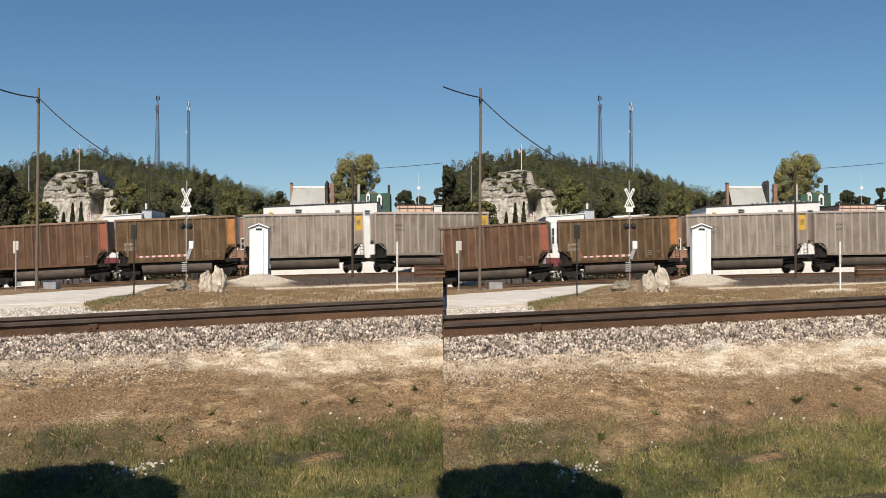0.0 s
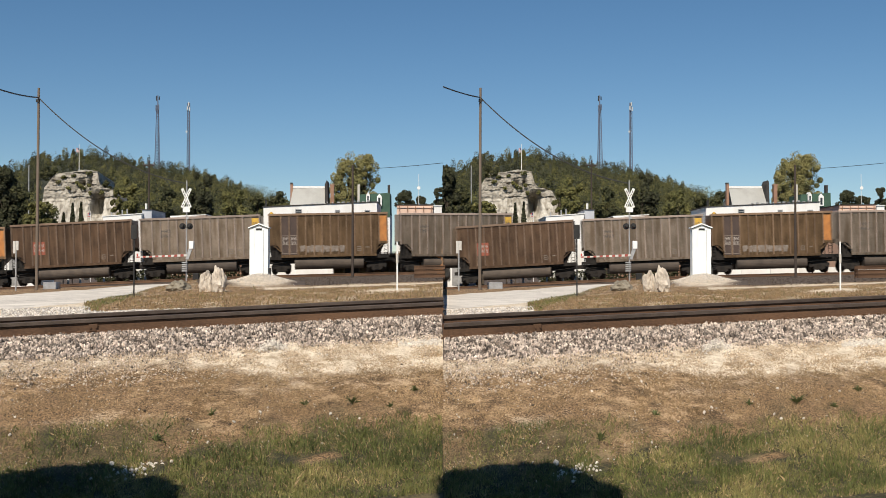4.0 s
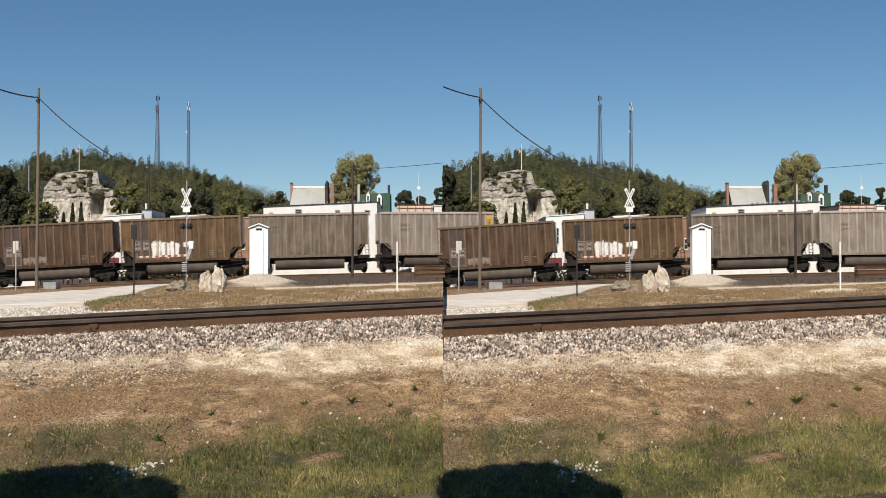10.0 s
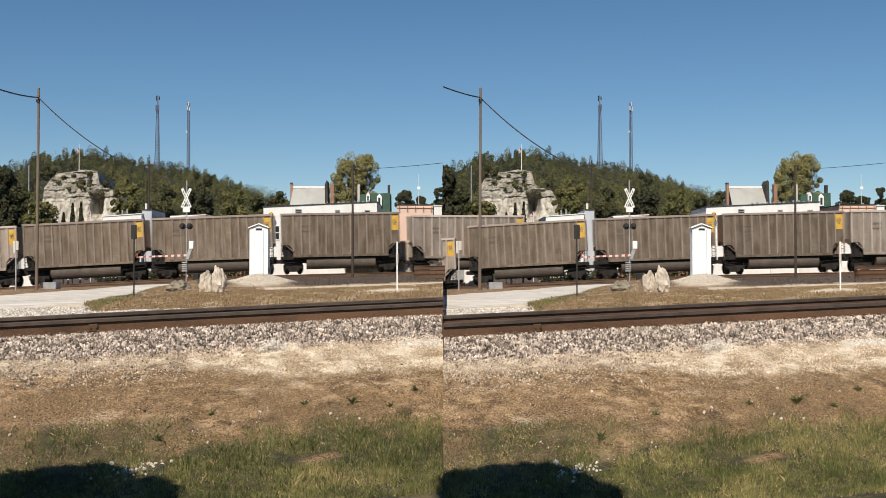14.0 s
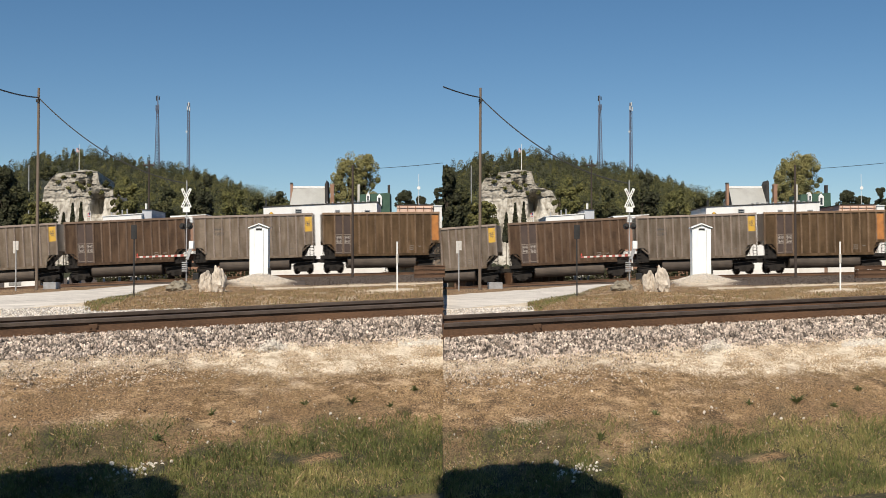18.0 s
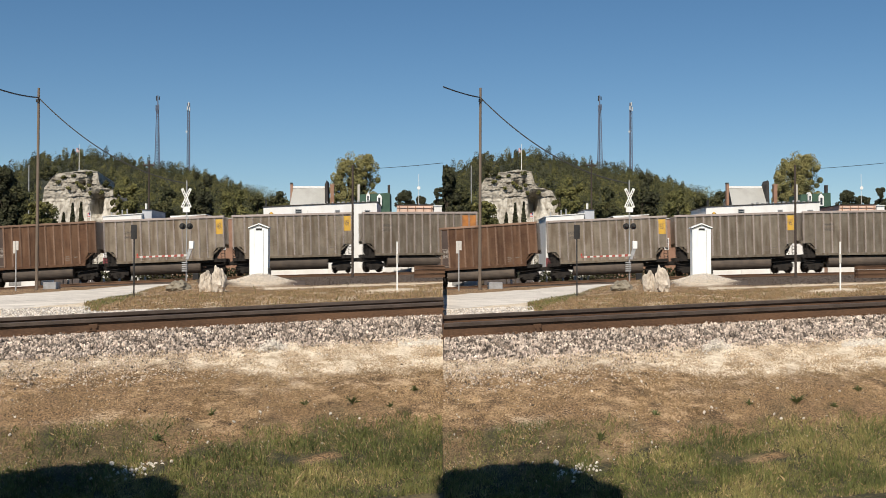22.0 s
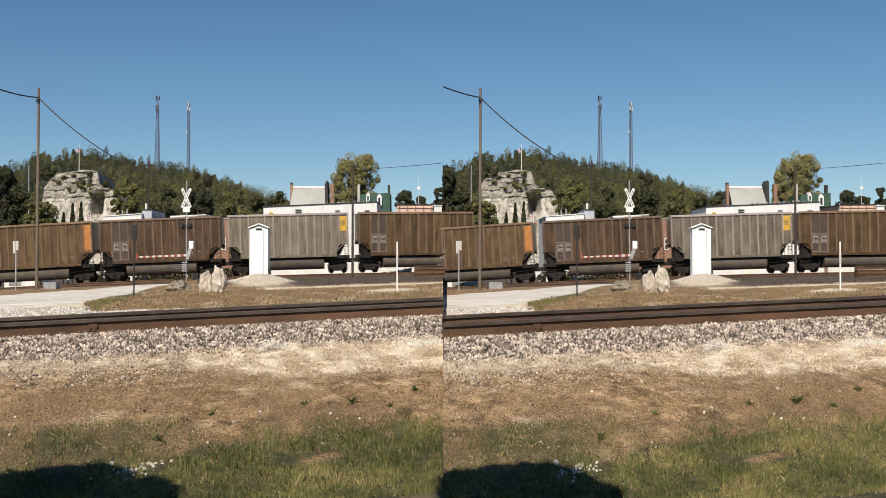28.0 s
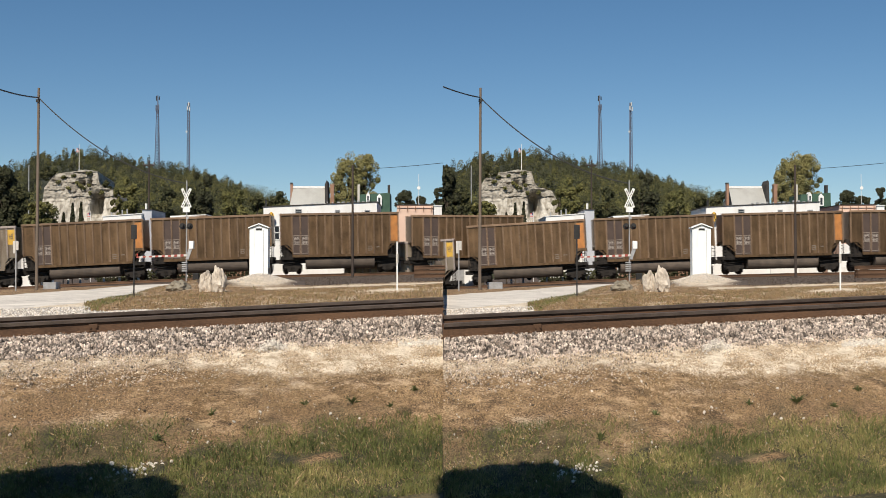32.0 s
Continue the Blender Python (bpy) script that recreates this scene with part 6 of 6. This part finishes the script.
bmesh.ops.create_icosphere(ICO, subdivisions=1, radius=1)
STONE_V = np.array([v.co[:] for v in ICO.verts])
STONE_F = np.array([[v.index for v in f.verts] for f in ICO.faces])
ICO.free()
OCTA_V = np.array([(1, 0, 0), (-1, 0, 0), (0, 1, 0), (0, -1, 0), (0, 0, 1), (0, 0, -1)], dtype=float)
OCTA_F = np.array([(0, 2, 4), (2, 1, 4), (1, 3, 4), (3, 0, 4), (2, 0, 5), (1, 2, 5), (3, 1, 5), (0, 3, 5)])


def strewn(name, places, sizes, material, label, category, seed, squash=(0.75, 1.0, 0.8), rough=0.28, fine=False):
    """Angular stones at places, joined as one loose heap."""
    rng = np.random.default_rng(seed)
    n = len(places)
    shape_v, shape_f = (OCTA_V, OCTA_F) if fine else (STONE_V, STONE_F)
    v = np.repeat(shape_v[None], n, axis=0) * (1 + rng.uniform(-rough, rough, size=(n, len(shape_v), 1)))
    q = rng.normal(size=(n, 3, 3))
    q, _ = np.linalg.qr(q)
    v = np.einsum("nij,nkj->nki", q, v * rng.uniform(0.6, 1.25, size=(n, 1, 3)))
    v = v * np.array(squash) * np.array(sizes)[:, None, None] + np.array(places)[:, None, :]
    f = shape_f[None] + (np.arange(n) * len(shape_v))[:, None, None]
    me = bpy.data.meshes.new(name)
    me.from_pydata(v.reshape(-1, 3).tolist(), [], f.reshape(-1, 3).tolist())
    me.materials.append(material)
    me.update()
    return tagged(new(name, me), label, category, kind="stuff")


def blades(name, places, heights, widths, lean, material, label, seed):
    """Grass blades, each a narrow bent leaf."""
    rng = np.random.default_rng(seed)
    p, h, w = np.array(places), np.array(heights)[:, None], np.array(widths)[:, None]
    n = len(p)
    turn = rng.uniform(0, math.pi, size=(n, 1))
    across = np.concatenate([np.cos(turn), np.sin(turn), np.zeros((n, 1))], axis=1)
    tip = np.concatenate([rng.normal(size=(n, 2)) * lean, np.ones((n, 1))], axis=1)
    tip /= np.linalg.norm(tip, axis=1)[:, None]
    half = np.concatenate([tip[:, :2] * 0.35, tip[:, 2:]], axis=1)
    quads = np.stack([p - across * w, p + across * w, p + half * h * 0.6 + across * w * 0.6, p + tip * h, p + half * h * 0.6 - across * w * 0.6], axis=1)
    f = np.arange(n * 5).reshape(-1, 5)
    me = bpy.data.meshes.new(name)
    me.from_pydata(quads.reshape(-1, 3).tolist(), [], f.tolist())
    me.materials.append(material)
    me.update()
    return tagged(new(name, me), label, "grass", kind="stuff")


def near_to_d(a, near):
    return near * near_depth(a) / YARD


def growth(side):
    rnd = random.Random(11)
    # ballast on both shoulders and between the rails
    places, sizes = [], []
    for _ in range(23000):
        a = rnd.uniform(-3, 786) if side == 0 else rnd.uniform(1, 800)
        near = rnd.choice((rnd.uniform(12.32, 13.36), rnd.uniform(12.32, 13.36), rnd.uniform(12.32, 13.36), rnd.uniform(13.5, 14.9), rnd.uniform(15.05, 15.9)))
        if near < 12.5 and rnd.random() < 0.4:
            continue
        if rnd.random() < 0.09:          # stones that rolled down, more of them where the bank is low
            near = 12.45 - abs(rnd.gauss(0, lerp(a, ((0, 0.6), (300, 0.42), (450, 0.12)))))
        d = near_to_d(a, near)
        p = ground_spot(side, a, d)
        if side == 0 and p.x > -0.02 or side == 1 and p.x < 0.02:
            continue
        s = rnd.uniform(0.012, 0.026) * (1.25 if rnd.random() < 0.2 else 1) * (1.0 if near > 12.45 else 0.6)
        places.append((p.x, p.y, p.z + s * rnd.uniform(-0.1, 0.55)))
        sizes.append(s)
    strewn("ballast_stones", places, sizes, M["stone"], "grey pink crushed stone ballast along the siding", "ballast", 21, squash=(0.62, 1.0, 1.0))
    # pale pebbles on the gravel and the dirt
    places, sizes = [], []
    for _ in range(3000):
        a = rnd.uniform(2, 782)
        near = rnd.uniform(9.0, 12.6) if rnd.random() < 0.3 else rnd.uniform(11.2, 12.55)
        if noise.noise((a * 0.02, near * 1.5, 9)) < -0.1 and near < 11.3:
            continue
        p = ground_spot(side, a, near_to_d(a, near))
        s = rnd.uniform(0.004, 0.010) if rnd.random() < 0.985 else rnd.uniform(0.014, 0.022)
        places.append((p.x, p.y, p.z + s * 0.2))
        sizes.append(s)
    for _ in range(90):                  # a scatter of white stones at the lawn's edge
        a = 235 + rnd.gauss(0, 28)
        p = ground_spot(side, a, near_to_d(a, 8.75 + rnd.gauss(0, 0.07) + (a - 235) * 0.002))
        s = rnd.uniform(0.008, 0.022)
        places.append((p.x, p.y, p.z + s * 0.5))
        sizes.append(s)
    for _ in range(1300):                 # tipped white gravel at the foot of the ballast
        pick = rnd.random() < 0.5
        a = 483 + rnd.gauss(0, 11) if pick else rnd.uniform(705, 782)
        p = ground_spot(side, a, near_to_d(a, (12.3 if pick else 12.15) + rnd.gauss(0, 0.07)))
        s = rnd.uniform(0.008, 0.018)
        places.append((p.x, p.y, p.z + s * 0.5 + (0.075 * math.exp(-((a - 483) / 15) ** 2) * rnd.random() if pick else 0)))
        sizes.append(s)
    for a, near, s in ((200, 8.93, 0.035), (461, 9.95, 0.024), (597, 9.6, 0.02), (700, 10.3, 0.016), (20, 9.9, 0.02), (415, 9.75, 0.02), (585, 9.75, 0.02)):
        p = ground_spot(side, a, near_to_d(a, near))
        places.append((p.x, p.y, p.z + s * 0.6))
        sizes.append(s)
    strewn("pebbles", places, sizes, M["pebble"], "pale limestone pebbles strewn over dirt", "pebbles", 22, squash=(0.7, 1, 0.8))
    # tan gravel below the ballast
    places, sizes = [], []
    for _ in range(22000):
        a = rnd.uniform(2, 782)
        near = 12.6 - abs(rnd.gauss(0, 0.75))
        p = soil_of(a, near_to_d(a, near))[1]
        if near < 9.4 or rnd.random() > 0.25 + 0.9 * p:
            continue
        p = ground_spot(side, a, near_to_d(a, near))
        s = rnd.uniform(0.005, 0.0125)
        places.append((p.x, p.y, p.z + s * 0.2))
        sizes.append(s)
    strewn("tan_gravel", places, sizes, M["tan_pebble"], "fine tan gravel spread below the ballast", "gravel", 26, squash=(0.7, 1, 0.9), fine=True)
    # dark clods and cinders
    places, sizes = [], []
    for _ in range(2400):
        a = rnd.uniform(2, 782)
        p = ground_spot(side, a, near_to_d(a, rnd.uniform(8.9, 12.3)))
        s = rnd.uniform(0.004, 0.009) if rnd.random() < 0.98 else rnd.uniform(0.014, 0.022)
        places.append((p.x, p.y, p.z + s * 0.2))
        sizes.append(s)
    strewn("clods", places, sizes, M["bark"], "dark clods of earth and cinders", "clods", 23, squash=(0.7, 1, 0.7), fine=True)
    # stones on the far shoulder, the heap and the bank
    places, sizes = [], []
    for _ in range(9000):
        pick = rnd.random()
        if pick < 0.6:
            a = rnd.uniform(2, 330)
            d = rnd.uniform(15.8, 22.0 if a > 160 else 25)
        elif pick < 0.95:
            a, d = 460 + rnd.gauss(0, 27), 47.5 + rnd.gauss(0, 2.5)
            if abs(a - 460) > 66:
                continue
        else:
            continue
        p = ground_spot(side, min(max(a, 2), 782), d)
        s = rnd.uniform(0.02, 0.05) if pick < 0.6 else rnd.uniform(0.014, 0.03)
        places.append((p.x, p.y, p.z + s * 0.2))
        sizes.append(s)
    strewn("gravel", places, sizes, M["grey_pebble"], "loose pale gravel beside the road and the hut", "gravel", 24, squash=(0.7, 1, 0.7), fine=True)

    places, sizes = [], []
    for _ in range(2600):                # cinders on the main line's bank
        a, d = rnd.uniform(350, 782), rnd.uniform(40, 70)
        if abs(a - 462) < 78 and 40 < d < 57:
            continue
        p = ground_spot(side, a, d)
        s = rnd.uniform(0.025, 0.06)
        places.append((p.x, p.y, p.z + s * 0.2))
        sizes.append(s)
    strewn("cinders", places, sizes, M["cinder_stone"], "dark brown cinders on the railway bank", "cinders", 25, squash=(0.7, 1, 0.7), fine=True)

    # lawn
    places, hs, ws = [], [], []
    for _ in range(95000):
        a = rnd.uniform(1.5, 782.5)
        near = rnd.uniform(7.5, 10.1)
        t = soil_of(a, near_to_d(a, near))[0]
        bare = math.exp(-((a - 570) / 60) ** 2 - ((near - 8.62 + (a - 570) * 0.0008) / 0.12) ** 2)
        patch = noise.noise((a * 0.018, near * 2.0, 4.0)) * 0.45 + noise.noise((a * 0.07, near * 6.0, 4.0)) * 0.3
        if a > 330:
            t *= max(0.0, min(1.0, (lerp(a, ((330, 9.55), (784, 9.72))) + 0.12 * patch - near) / 0.15))
        if a < 330 and near > 8.95:        # the trodden edge of the lawn
            t *= max(0.42, 1 - (near - 8.95) / 0.3)
        if rnd.random() > t * (0.75 + patch) - bare:
            continue
        p = ground_spot(side, a, near_to_d(a, near))
        places.append((p.x, p.y, p.z - 0.005))
        tall = 0.4 + 1.0 * max(0.0, 0.45 + 1.5 * patch) + 0.25 * min(1, max(0, (a - 250) / 300))
        hs.append(rnd.uniform(0.022, 0.068) * tall)
        ws.append(rnd.uniform(0.002, 0.004))
    green = [i for i in range(len(places)) if rnd.random() > 0.22]
    chosen = set(green)
    dry = [i for i in range(len(places)) if i not in chosen]
    blades("lawn", [places[i] for i in green], [hs[i] for i in green], [ws[i] for i in green], 0.45, M["blade"], "patchy green lawn grass with some dry blades", 31)
    # dry grass
    places, hs, ws = [places[i] for i in dry], [hs[i] * 0.9 for i in dry], [ws[i] for i in dry]
    for _ in range(70000):
        a = rnd.uniform(1.5, 782.5)
        near = rnd.uniform(8.8, 11.7)
        keep = 0.4 + noise.noise((a * 0.02, near * 2.6, 8.0)) * 0.7 - max(0, near - 11.1) * 0.6 + (0.45 if a > 340 and near > 9.8 else 0)
        if rnd.random() > keep or (a < 400 and near < 9.9 and rnd.random() < 0.35):
            continue
        p = ground_spot(side, a, near_to_d(a, near))
        places.append((p.x, p.y, p.z - 0.003))
        hs.append(rnd.uniform(0.012, 0.042))
        ws.append(rnd.uniform(0.0015, 0.0032))
    blades("dry_grass", places, hs, ws, 1.3, M["straw"], "short dry brown grass and straw on the dirt", 32)
    # rough grass on the bump beyond the siding
    places, hs, ws, gp, gh, gw = [], [], [], [], [], []
    for _ in range(32000):
        a = rnd.uniform(120, 782)
        d = rnd.uniform(20, 52) if rnd.random() < 0.5 else rnd.uniform(20, 34)
        if a > 470 and d > 36:
            continue
        if soil_of(a, d)[3] > 0 or soil_of(a, d)[1] > 0.62 or abs(a - 462) < 50 and d > 40:
            continue
        p = ground_spot(side, a, d)
        row = (places, hs, ws)
        beside = lerp(a, ROAD_EDGE) - d
        if rnd.random() < (0.85 if 130 < a < 290 and 0 < beside < 7 + 3 * noise.noise((a * 0.05, d * 0.3, 1)) else 0.1):
            row = (gp, gh, gw)
        row[0].append((p.x, p.y, p.z - 0.01))
        row[1].append(rnd.uniform(0.03, 0.1))
        row[2].append(rnd.uniform(0.004, 0.009))
    blades("rough_grass", places, hs, ws, 0.8, M["rough_straw"], "rough dry grass on the rise beyond the siding", 33)
    blades("rough_grass", gp, gh, gw, 0.5, M["blade"], "green weeds along the road's edge", 34)
    # weeds
    for a, near, s in ((278, 9.45, 1.0), (625, 10.05, 1.1), (540, 10.1, 0.7), (732, 10.3, 0.7), (690, 9.85, 0.6), (375, 10.0, 0.7), (20, 9.0, 0.5)):
        base = ground_spot(side, a, near_to_d(a, near))
        w = thing("weed", base, "small green leafy weed in the dirt", "weed", "weeds")
        for i in range(24):
            t, r = rnd.uniform(0, 6.28), rnd.uniform(0.01, 0.09) * s
            h = rnd.uniform(0.03, 0.1) * s
            c = Vector((math.cos(t) * r * 0.9, math.sin(t) * r, h * rnd.uniform(0.25, 1.0)))
            side_way = Vector((-math.sin(t), math.cos(t), 0)) * 0.008 * s
            bm = bmesh.new()
            vs = [bm.verts.new(q) for q in ((0, 0, -0.01), c * 0.5 + side_way + Vector((0, 0, 0.012)), c * 1.2, c * 0.5 - side_way + Vector((0, 0, 0.012)), )]
            mid = bm.verts.new(c * 0.55 + Vector((0, 0, 0.004)))
            for q in range(4):
                bm.faces.new((vs[q], vs[(q + 1) % 4], mid))
            part("leaf", bm, M["weed"], w)


for side in (0, 1):
    growth(side)

# ---- unseen trees added behind the lens, to put shade on the lawn ----


def shade_tree(side):
    """A tree added out of view, its crown shaped to shade the lawn's corner."""
    rnd = random.Random(77)
    reach = 4.0 / sun_way.z
    lumps = []
    edge = ((0, 8.9), (100, 9.0), (180, 8.95), (210, 8.8), (250, 8.6), (275, 8.33), (285, 8.05))
    for _ in range(330):
        a = rnd.uniform(-240, 276) if side == 0 else rnd.uniform(4, 276)
        near = lerp(a, edge) - 0.14 - 1.9 * rnd.random() ** 1.6
        ground = ground_spot(side, a, near_to_d(max(a, 0), near))
        # lumps further up the sun's rays are added to block sky light
        c = ground + sun_way * (reach + rnd.uniform(-0.4, 0.7) + (rnd.uniform(0, 9) if rnd.random() < 0.6 else 0))
        lumps.append((tuple(c), (0.16, 0.16, 0.16)))
    centre = sum((Vector(c) for c, r in lumps), Vector()) / len(lumps)
    foot = Vector((centre.x - 0.6, -3.2, 0.0))
    t = thing("shade_tree", foot, "unseen leafy tree added behind the viewpoint to shade the lawn", "tree", "shade trees")
    moved = [(tuple(Vector(c) - foot), r) for c, r in lumps]
    line = sun_way.x / sun_way.z

    def keep(p):
        x = p[:, 0] + foot.x - line * (p[:, 2] - 0.0)
        return x > 0.02 if side == 1 else x < 1e9
    crown = leaf_mesh("crown", moved, [130] * len(moved), 0.07, 5, M["leaf_far"], keep)
    part("crown", crown, None, t)
    trunk = part("trunk", rodded((0, 0, -0.2), (0.2, 0.9, 4.6), 0.2, 0.12, n=10), M["bark"], t)
    for c, r in moved[::6]:
        part("limb", rodded((0.2, 0.86, 4.4), c, 0.05, 0.015, n=5), M["bark"], trunk)


for side in (0, 1):
    shade_tree(side)


def motions():
    """The train rolls past at a steady pace; the flags stir."""
    marks = [-6000, -2500, -1000, -500, -300, -200, -140, -112, -95, -70, -40] + list(range(0, HALF + 1, 98)) + [824, 854, 879, 896, 924, 1000, 1100, 1300, 1800, 3300, 7000]
    sink = ((10, 0.0), (40, 0.14), (70, 0.55), (95, 1.4), (112, 2.8), (140, 6.0))       # the tunnel ramps where the two sides meet
    ts, gs = [r[0] for r in TRAIN], [r[1] for r in TRAIN]
    for side in (0, 1):
        for k, car in enumerate(trains[side]):
            shift = PITCH * (k - 0.5)
            frames = {frame(t) for t in ts}
            for a in marks:
                if gs[-1] < a - shift < gs[0]:
                    frames.add(frame(float(np.interp(-(a - shift), [-g for g in gs], ts))))
            rows, last = [], -9
            for f in sorted(frames):
                if f - last < 3 and f != frame(32.0):
                    continue
                last = f
                t = (f - 1) / FPS
                a = lerp(t, TRAIN) + shift
                mid = track_point(side, a)
                way = track_point(side, a + 80) - track_point(side, a - 80)
                turn = math.degrees(math.atan2(way.y, way.x))
                rise = math.degrees(math.atan2(way.z, math.hypot(way.x, way.y)))
                mid.z -= lerp(a - HALF if side == 0 else -a, sink)
                rows.append((t, Matrix.Translation(mid) @ pose(0, 0, 0, 0, -rise, turn)))
            walk(car, rows)
    for cloth, swing in flags:          # the flags stir in a light wind
        home = cloth.matrix_basis.translation.copy()
        walk(cloth, [(t, Matrix.Translation(home) @ pose(0, 0, 0, 0, 0, swing * math.sin(0.9 * t + swing) + 12 * math.sin(2.1 * t))) for t in range(0, 33)])


motions()
